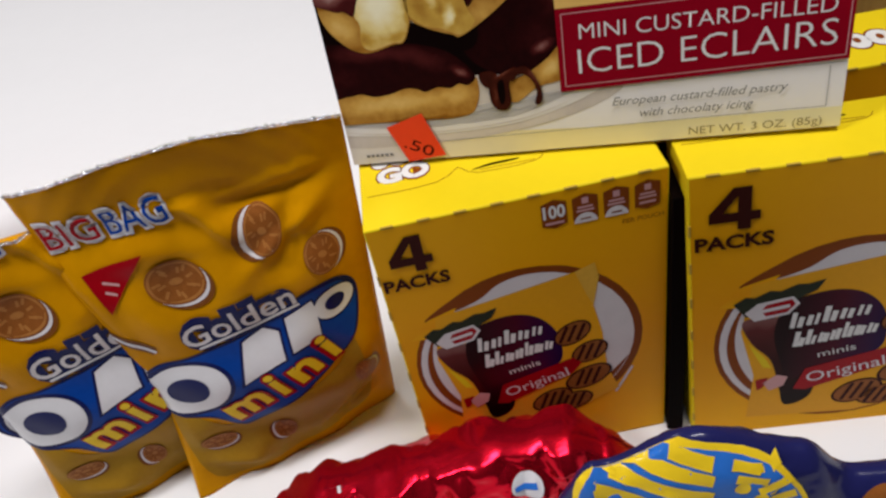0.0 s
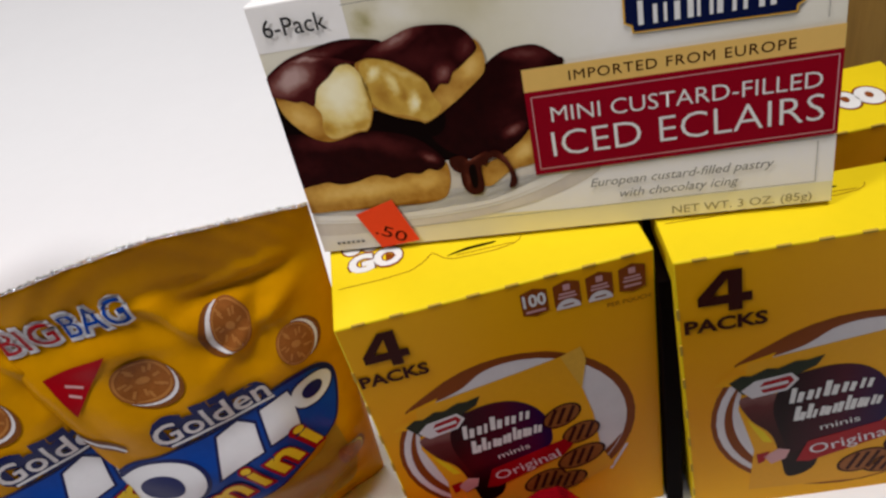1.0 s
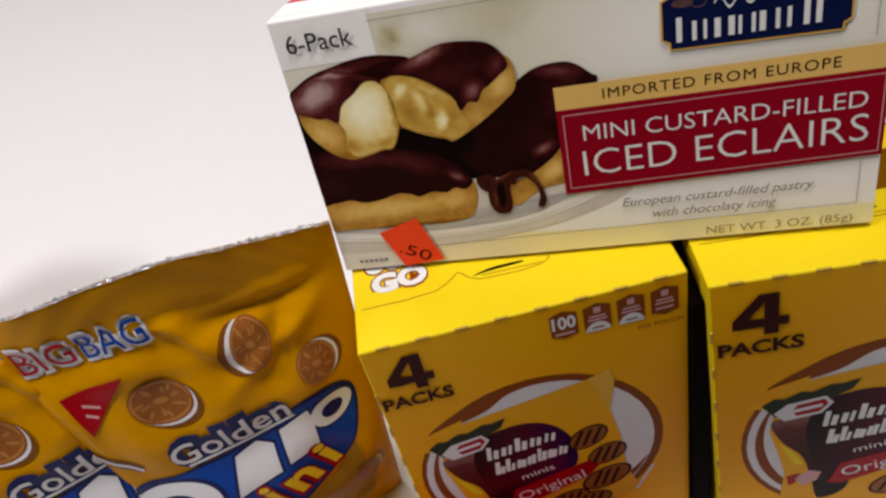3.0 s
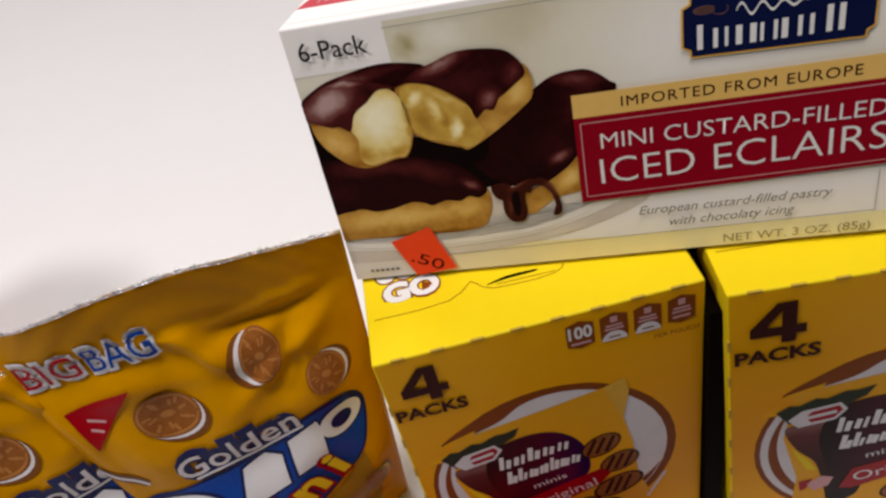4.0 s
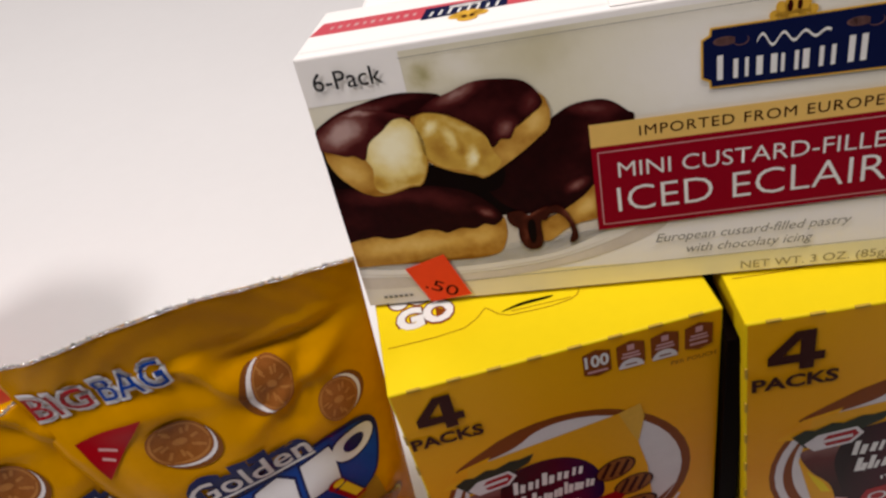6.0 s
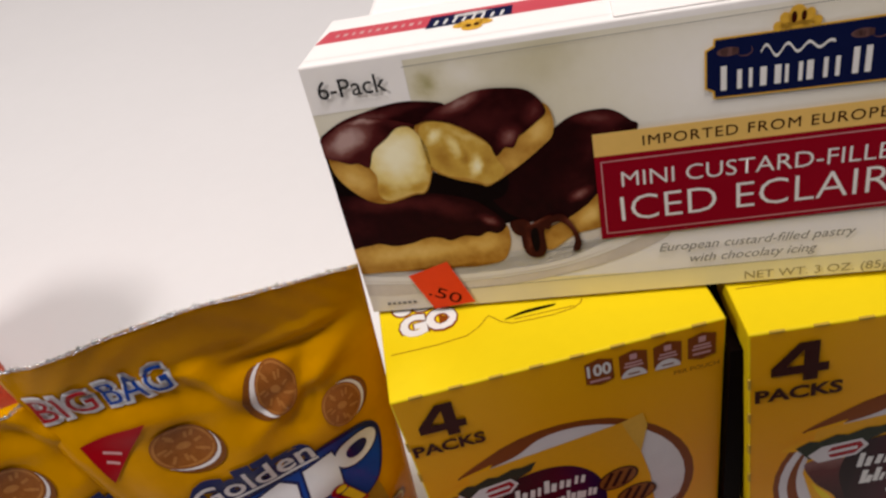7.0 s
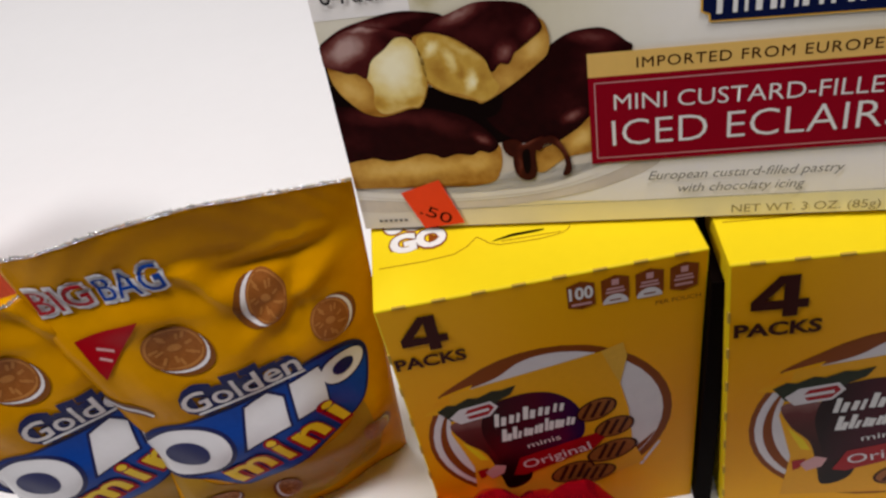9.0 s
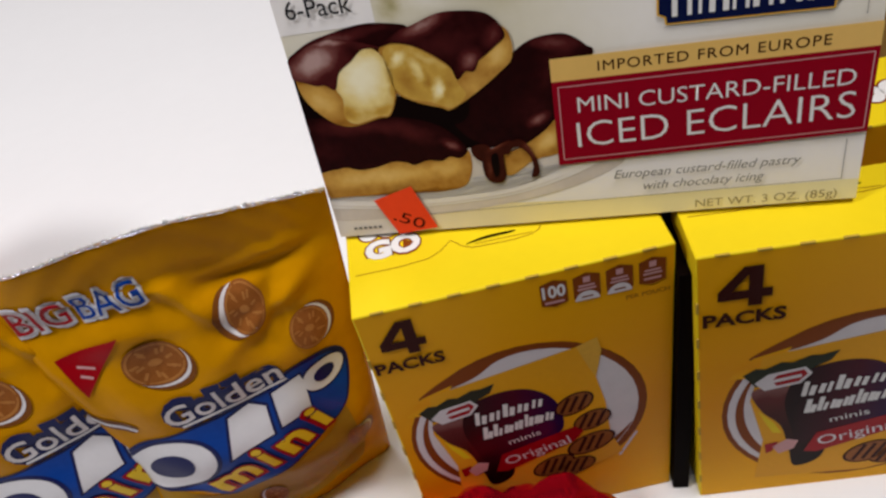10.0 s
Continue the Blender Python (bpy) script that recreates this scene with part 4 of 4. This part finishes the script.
def snack_bag(m, label, short=0.0):
    e = thing("snack_bag", m, label, "snack bag", "yellow biscuit bags")
    bm = bmesh.new()
    nu, nz = 70, 90
    front, back = [], []
    for j in range(nz + 1):
        rf, rb = [], []
        for i in range(nu + 1):
            s = -1 + 2 * i / nu
            z = (bag_top(s) - short) * j / nz
            u = bag_left(z) + (bag_right(z) - bag_left(z)) * i / nu
            full = max(0, 1 - s * s) ** 0.55 * smooth_steps(FULLNESS, z / BAG_H)
            rf.append(bm.verts.new(bag_front(u, z)))
            rb.append(bm.verts.new((u, 0.0036 + bag_curl(s, z) + bag_twist(u, z) - 0.08 * max(0, z - 0.148) + 0.006 * max(0, s) ** 2.5 + 0.024 * full, z)))
        front.append(rf)
        back.append(rb)
    for j in range(nz):
        for i in range(nu):
            bm.faces.new((front[j][i], front[j][i + 1], front[j + 1][i + 1], front[j + 1][i]))
            bm.faces.new((back[j][i + 1], back[j][i], back[j + 1][i], back[j + 1][i + 1]))
        for i in (0, nu):
            q = (front[j][i], front[j + 1][i], back[j + 1][i], back[j][i])
            bm.faces.new(q if i == 0 else q[::-1])
    for i in range(nu):
        bm.faces.new((front[0][i + 1], front[0][i], back[0][i], back[0][i + 1]))
        bm.faces.new((front[nz][i], front[nz][i + 1], back[nz][i + 1], back[nz][i]))
    part("bag_film", bm, M["film"], e, smooth=True)

    def ink(name, bm, mt, layer, label=""):
        cut_grid(bm, 0.0016)
        for v in bm.verts:
            v.co = bag_lift(v.co.x, v.co.y, 0.00028 + 0.00015 * layer)
        bmesh.ops.recalc_face_normals(bm, faces=bm.faces[:])
        for f in bm.faces:
            if f.normal.y > 0:
                f.normal_flip()
        return part(name, bm, M[mt], e, label, smooth=True)

    def shape(name, pts, mt, layer, smooth=False, label=""):
        return ink(name, shape_bm(curve_pts(pts) if smooth else pts), mt, layer, label)
    # silver saw-tooth edge along the top seal
    bm = bmesh.new()
    k = 300
    low, high = [], []
    for i in range(k + 1):
        s = -1 + 2 * i / k
        z = bag_top(s) - short
        u = bag_left(z) + (bag_right(z) - bag_left(z)) * i / k
        p = bag_front(u, z)
        low.append(bm.verts.new(p + Vector((0, -0.0003, -0.0003 - 0.0003 * random.random()))))
        high.append(bm.verts.new(p + Vector((0, -0.0006 + 0.0014 * random.random(), 0.0001 + 0.0004 * (i % 2) + 0.0009 * random.random() ** 2))))
    for i in range(k):
        bm.faces.new((low[i], low[i + 1], high[i + 1], high[i]))
    part("foil_edge", bm, M["silver"], e, "silver saw-tooth foil edge")
    # pale lower ground
    shape("lower_print", [(0.018, 0.058), (0.03, 0.05), (0.044, 0.04), (0.07, 0.048), (0.094, 0.058), (0.104, 0.07), (0.104, 0.03), (0.092, 0.012), (0.055, 0.006), (0.02, 0.008)], "film_low", 0, True, "pale cream lower print")

    def biscuit(cx, cz, rx, rz, turn, dx, dz, rim=1.0):
        whole = shape("biscuit_print", oval(cx + dx * 2, cz + dz * 2, rx * rim, rz * rim, turn, 26), "biscuit_dark", 1, False, "printed sandwich biscuit")
        shape("cream_print", oval(cx + dx * 0.9, cz + dz * 0.95, rx * 0.985, rz * 0.985, turn, 26), "cream_white", 2).parent = whole
        shape("biscuit_face", oval(cx, cz, rx, rz, turn, 26), "biscuit", 3).parent = whole
        # embossed ring, dashes and a centre boss
        for q in range(3):
            shape("biscuit_ring", arc_band(cx, cz, rx * 0.93, rz * 0.93, rx * 0.05, rx * 0.09, q * 120, q * 120 + 112, turn, 12), "biscuit_line", 4).parent = whole
        for q in range(12):
            a = q * math.pi / 6 + 0.2 + 0.22 * math.sin(q * 2.7)
            r0, r1 = (0.5, 0.8) if q % 2 else (0.38, 0.66)
            shape("biscuit_mark", bar(cx + rx * r0 * math.cos(a), cz + rz * r0 * math.sin(a), cx + rx * r1 * math.cos(a + 0.12), cz + rz * r1 * math.sin(a + 0.12), rx * 0.1), "biscuit_line", 4).parent = whole
        shape("biscuit_mark", oval(cx, cz, rx * 0.24, rz * 0.16, turn, 12), "biscuit_line", 4).parent = whole
    biscuit(0.0478, 0.1245, 0.0118, 0.0102, 0, 0.0011, -0.0014)
    biscuit(0.0855, 0.1356, 0.0072, 0.0102, -14, -0.0024, -0.0004)
    biscuit(0.1038, 0.1180, 0.0072, 0.0090, -10, 0.0014, 0.0002)
    biscuit(0.0305, 0.0325, 0.0085, 0.0052, 0, 0.0006, -0.001)
    biscuit(0.0600, 0.0265, 0.0052, 0.007, 0, -0.0013, -0.0003)
    biscuit(0.104, 0.046, 0.005, 0.009, 0, 0.001, 0)
    shape("biscuit_print", bar(0.0115, 0.1045, 0.0265, 0.0935, 0.0055), "biscuit_dark", 1)
    shape("cream_print", bar(0.012, 0.1040, 0.027, 0.0930, 0.0018), "film_white", 2)
    shape("maker_mark", [(0.0152, 0.1350), (0.0412, 0.1403), (0.0192, 0.1165)], "red_ink", 2, False, "red triangle mark")
    shape("maker_stroke", bar(0.0215, 0.1305, 0.0275, 0.1285, 0.0012), "pink_ink", 3)
    shape("maker_stroke", bar(0.021, 0.1265, 0.025, 0.1245, 0.0012), "pink_ink", 3)
    # large words on the band
    for txt, a, b, mt in (("BIG", 0.0088, 0.0305, "red_ink"), ("BAG", 0.0335, 0.057, "blue")):
        z0 = 0.1468 + (a - 0.0088) * 0.095
        ink("lettering", text_bm(txt, a - 0.0006, b + 0.0006, z0 - 0.0005, 0.0114, turn=5, fat=0.075), "film_white", 3)
        ink("lettering", text_bm(txt, a + 0.0002, b - 0.0002, z0 + 0.0001, 0.0108, turn=5, fat=0.0), mt, 8)
    # blue field with the maker's plain shapes
    field = [(0.0085, 0.0672), (0.021, 0.0825), (0.039, 0.0872), (0.061, 0.091), (0.076, 0.096), (0.0935, 0.1025), (0.1048, 0.1025), (0.1105, 0.094), (0.1078, 0.0795), (0.1015, 0.0685), (0.084, 0.0565), (0.066, 0.0468), (0.05, 0.0405), (0.0435, 0.0415), (0.036, 0.0512), (0.0165, 0.0555)]
    cx, cz = 0.063, 0.071
    shape("blue_rim", [((x - cx) * 1.03 + cx, (z - cz) * 1.06 + cz) for x, z in field], "navy_blue", 1, True)
    shape("blue_field", field, "blue", 2, True, "bright blue printed field")
    for x, z, rx, rz, tn in ((0.0308, 0.0697, 0.0198, 0.0136, 20), (0.1015, 0.0931, 0.0088, 0.007, 25)):
        shape("mark_ring", oval(x, z, rx * 1.1, rz * 1.14, tn), "navy_blue", 3)
        shape("mark_ring", oval(x, z, rx, rz, tn), "film_white", 4)
        shape("mark_ring", oval(x + rx * 0.02, z, rx * 0.5, rz * 0.52, tn), "navy_blue", 5)
    for a in ([(0.0553, 0.0685), (0.0612, 0.0888), (0.0712, 0.0932), (0.0768, 0.0895), (0.0752, 0.0752), (0.0702, 0.0738)], [(0.0792, 0.0772), (0.0808, 0.0945), (0.0932, 0.0985), (0.0938, 0.0942), (0.0922, 0.0802)]):
        mx, mz = sum(p[0] for p in a) / len(a), sum(p[1] for p in a) / len(a)
        shape("mark_block", [((x - mx) * 1.14 + mx, (z - mz) * 1.12 + mz) for x, z in a], "navy_blue", 3)
        shape("mark_block", a, "film_white", 4)
    ink("lettering", text_bm("Golden", 0.0405, 0.0895, 0.0925, 0.0108, turn=9.5, fat=0.2, shear=0.1), "navy_blue", 4)
    ink("lettering", text_bm("Golden", 0.0410, 0.0892, 0.0929, 0.0103, turn=9.5, fat=0.012, shear=0.1), "cream_white", 6)
    shape("underline", bar(0.0445, 0.0917, 0.0885, 0.0995, 0.0012), "film_white", 5)
    ink("lettering", text_bm("mini", 0.0446, 0.1022, 0.0452, 0.0165, turn=21.5, fat=0.08, slim=1.3), "red_ink", 6)
    ink("lettering", text_bm("mini", 0.0448, 0.1016, 0.0460, 0.0160, turn=21.5, fat=0.03, slim=1.3), "film_yellow", 7)
    return e


bag = snack_bag(pose(-0.117, -0.0474, 0, 0, 0, 19.3), "yellow plastic snack bag with blue print on a white table")
snack_bag(pose(-0.1775, -0.066, 0, 0, 0, 24), "yellow plastic snack bag half hidden behind its twin", 0.024)


def crumpled_bag(name, m, w, top, depth, material, label, seed, amp, steps=110, tilt=0.0, smooth=True, grain=46):
    """A pillow bag of creased film; top: steps of (place across, height)."""
    e = thing(name, m, label, "snack bag")

    def at(s, t, side):
        h = smooth_steps(top, s * 0.5 + 0.5) * t
        full = max(0, 1 - s * s) ** 0.5 * max(0, 1 - (2 * t - 0.9) ** 2 / 1.21) ** 0.5
        x = w * (s * 0.5 + 0.5)
        q = Vector((x * grain + seed, side * 3.1, h * grain))
        cr = abs(noise.noise(q)) * 1.15 + abs(noise.noise(q * 2.3)) * 0.7 + abs(noise.noise(q * 4.6)) * 0.28 + abs(noise.noise(q * 9.0)) * 0.06
        edge = min(1, 14 * (1 - abs(s))) * min(1, 0.25 + 16 * (1 - t))
        y = side * (depth * full + amp * cr * edge) + tilt * h
        return Vector((x + 0.004 * noise.noise((h * 25, seed, 0.5)) * abs(s), y, h))
    bm = bmesh.new()
    g = {}
    for side in (-1, 1):
        for j in range(steps + 1):
            for i in range(steps + 1):
                if side == 1 and (i in (0, steps) or j == steps):
                    g[side, i, j] = g[-1, i, j]
                else:
                    ji = (random.random() - 0.5) * 0.85 if not smooth and 0 < i < steps else 0
                    jj = (random.random() - 0.5) * 0.85 if not smooth and 0 < j < steps else 0
                    g[side, i, j] = bm.verts.new(at(-1 + 2 * (i + ji) / steps, (j + jj) / steps, side))
    for j in range(steps):
        for i in range(steps):
            q = [g[-1, i, j], g[-1, i + 1, j], g[-1, i + 1, j + 1], g[-1, i, j + 1]]
            bm.faces.new(q)
            q = [g[1, i + 1, j], g[1, i, j], g[1, i, j + 1], g[1, i + 1, j + 1]]
            bm.faces.new(q)
    if not smooth:
        bmesh.ops.triangulate(bm, faces=bm.faces[:])
    part("bag_film", bm, material, e, smooth=smooth)

    def stick(nm, pts, mt, layer, label=""):
        b = cut_grid(shape_bm(pts), 0.004)
        for v in b.verts:
            s = v.co.x / w * 2 - 1
            t = v.co.y / max(smooth_steps(top, v.co.x / w), 1e-4)
            p = at(min(max(s, -1), 1), min(max(t, 0), 1), -1)
            v.co = p + Vector((0, -0.0006 - 0.0002 * layer - (0 if smooth else 0.0012), 0.0004))
        return part(nm, b, M[mt], e, label, smooth=True)
    return e, stick


# the shiny red bag lying before the boxes
red_bag, stick = crumpled_bag("candy_bag", pose(-0.066, -0.066, 0, 0, 0, 8), 0.172, [(0, 0.008), (0.21, 0.026), (0.42, 0.035), (0.62, 0.043), (0.81, 0.044), (0.9, 0.036), (1.0, 0.018)], 0.014, M["foil_red"], "crinkled red foil candy bag in front of the boxes", 2.0, 0.01, 130, 0.0, grain=25)
stick("printed_patch", oval(0.046, 0.016, 0.006, 0.006, 20), "film_white", 1, "white and blue printed patch")
stick("printed_patch", oval(0.121, 0.03, 0.0065, 0.006, 0), "film_white", 1)
stick("printed_stroke", bar(0.116, 0.03, 0.125, 0.031, 0.0022), "sky_blue", 2)
stick("printed_stroke", bar(0.042, 0.015, 0.05, 0.017, 0.002), "sky_blue", 2)
stick("printed_patch", bar(0.037, 0.034, 0.044, 0.022, 0.0016), "cream_white", 2)

# the navy cracker bag with a blue oval
navy_bag, stick = crumpled_bag("cracker_bag", pose(0.068, -0.099, 0, 0, 0, 4), 0.135, [(0, 0.074), (0.12, 0.098), (0.34, 0.1125), (0.56, 0.103), (0.68, 0.088), (1.0, 0.09)], 0.012, M["foil_navy"], "navy cracker bag with a blue oval, before the boxes", 7.0, 0.002)
stick("oval_rim", oval(0.043, 0.081, 0.0345, 0.0305, -4, 48), "film_yellow", 1, "yellow rim of the oval")
stick("blue_oval", oval(0.043, 0.081, 0.033, 0.029, -4, 48), "sky_blue", 2, "bright blue oval")
for x0, z0, x1, z1, th in ((0.0245, 0.1068, 0.0295, 0.1055, 0.004), (0.0375, 0.1085, 0.0492, 0.1058, 0.0046), (0.0225, 0.1055, 0.0492, 0.1005, 0.0045), (0.0205, 0.0992, 0.0492, 0.0935, 0.0046), (0.0215, 0.1055, 0.0203, 0.098, 0.004), (0.0160, 0.0925, 0.0492, 0.0865, 0.0046), (0.0172, 0.0925, 0.0185, 0.0795, 0.004), (0.0185, 0.0805, 0.0480, 0.0755, 0.0046),
                           (0.0545, 0.1052, 0.0625, 0.1022, 0.0028), (0.0555, 0.1008, 0.0645, 0.0978, 0.0028), (0.066, 0.1042, 0.0672, 0.1012, 0.0028), (0.062, 0.0945, 0.071, 0.0982, 0.0028), (0.063, 0.0895, 0.0725, 0.0925, 0.003), (0.0645, 0.0835, 0.0735, 0.0865, 0.003)):
    stick("oval_stroke", bar(x0, z0, x1, z1, th), "film_yellow", 3)
for x, z in ((0.0572, 0.0968), (0.0625, 0.0918), (0.057, 0.0865)):
    stick("oval_stroke", oval(x, z, 0.0023, 0.0022, 0, 14), "film_yellow", 3)
for x, z in ((0.099, 0.079), (0.114, 0.08), (0.107, 0.068), (0.121, 0.066)):
    stick("cracker_print", oval(x, z, 0.0085, 0.0075, 20), "biscuit", 2)

# the red bag further back on the table
crumpled_bag("candy_bag", pose(-0.42, 0.1, 0, 0, 0, -4), 0.137, [(0, 0.2), (0.5, 0.19), (0.8, 0.155), (1.0, 0.1)], 0.014, M["red_film"], "red printed candy bag standing on the white table", 11.0, 0.004)
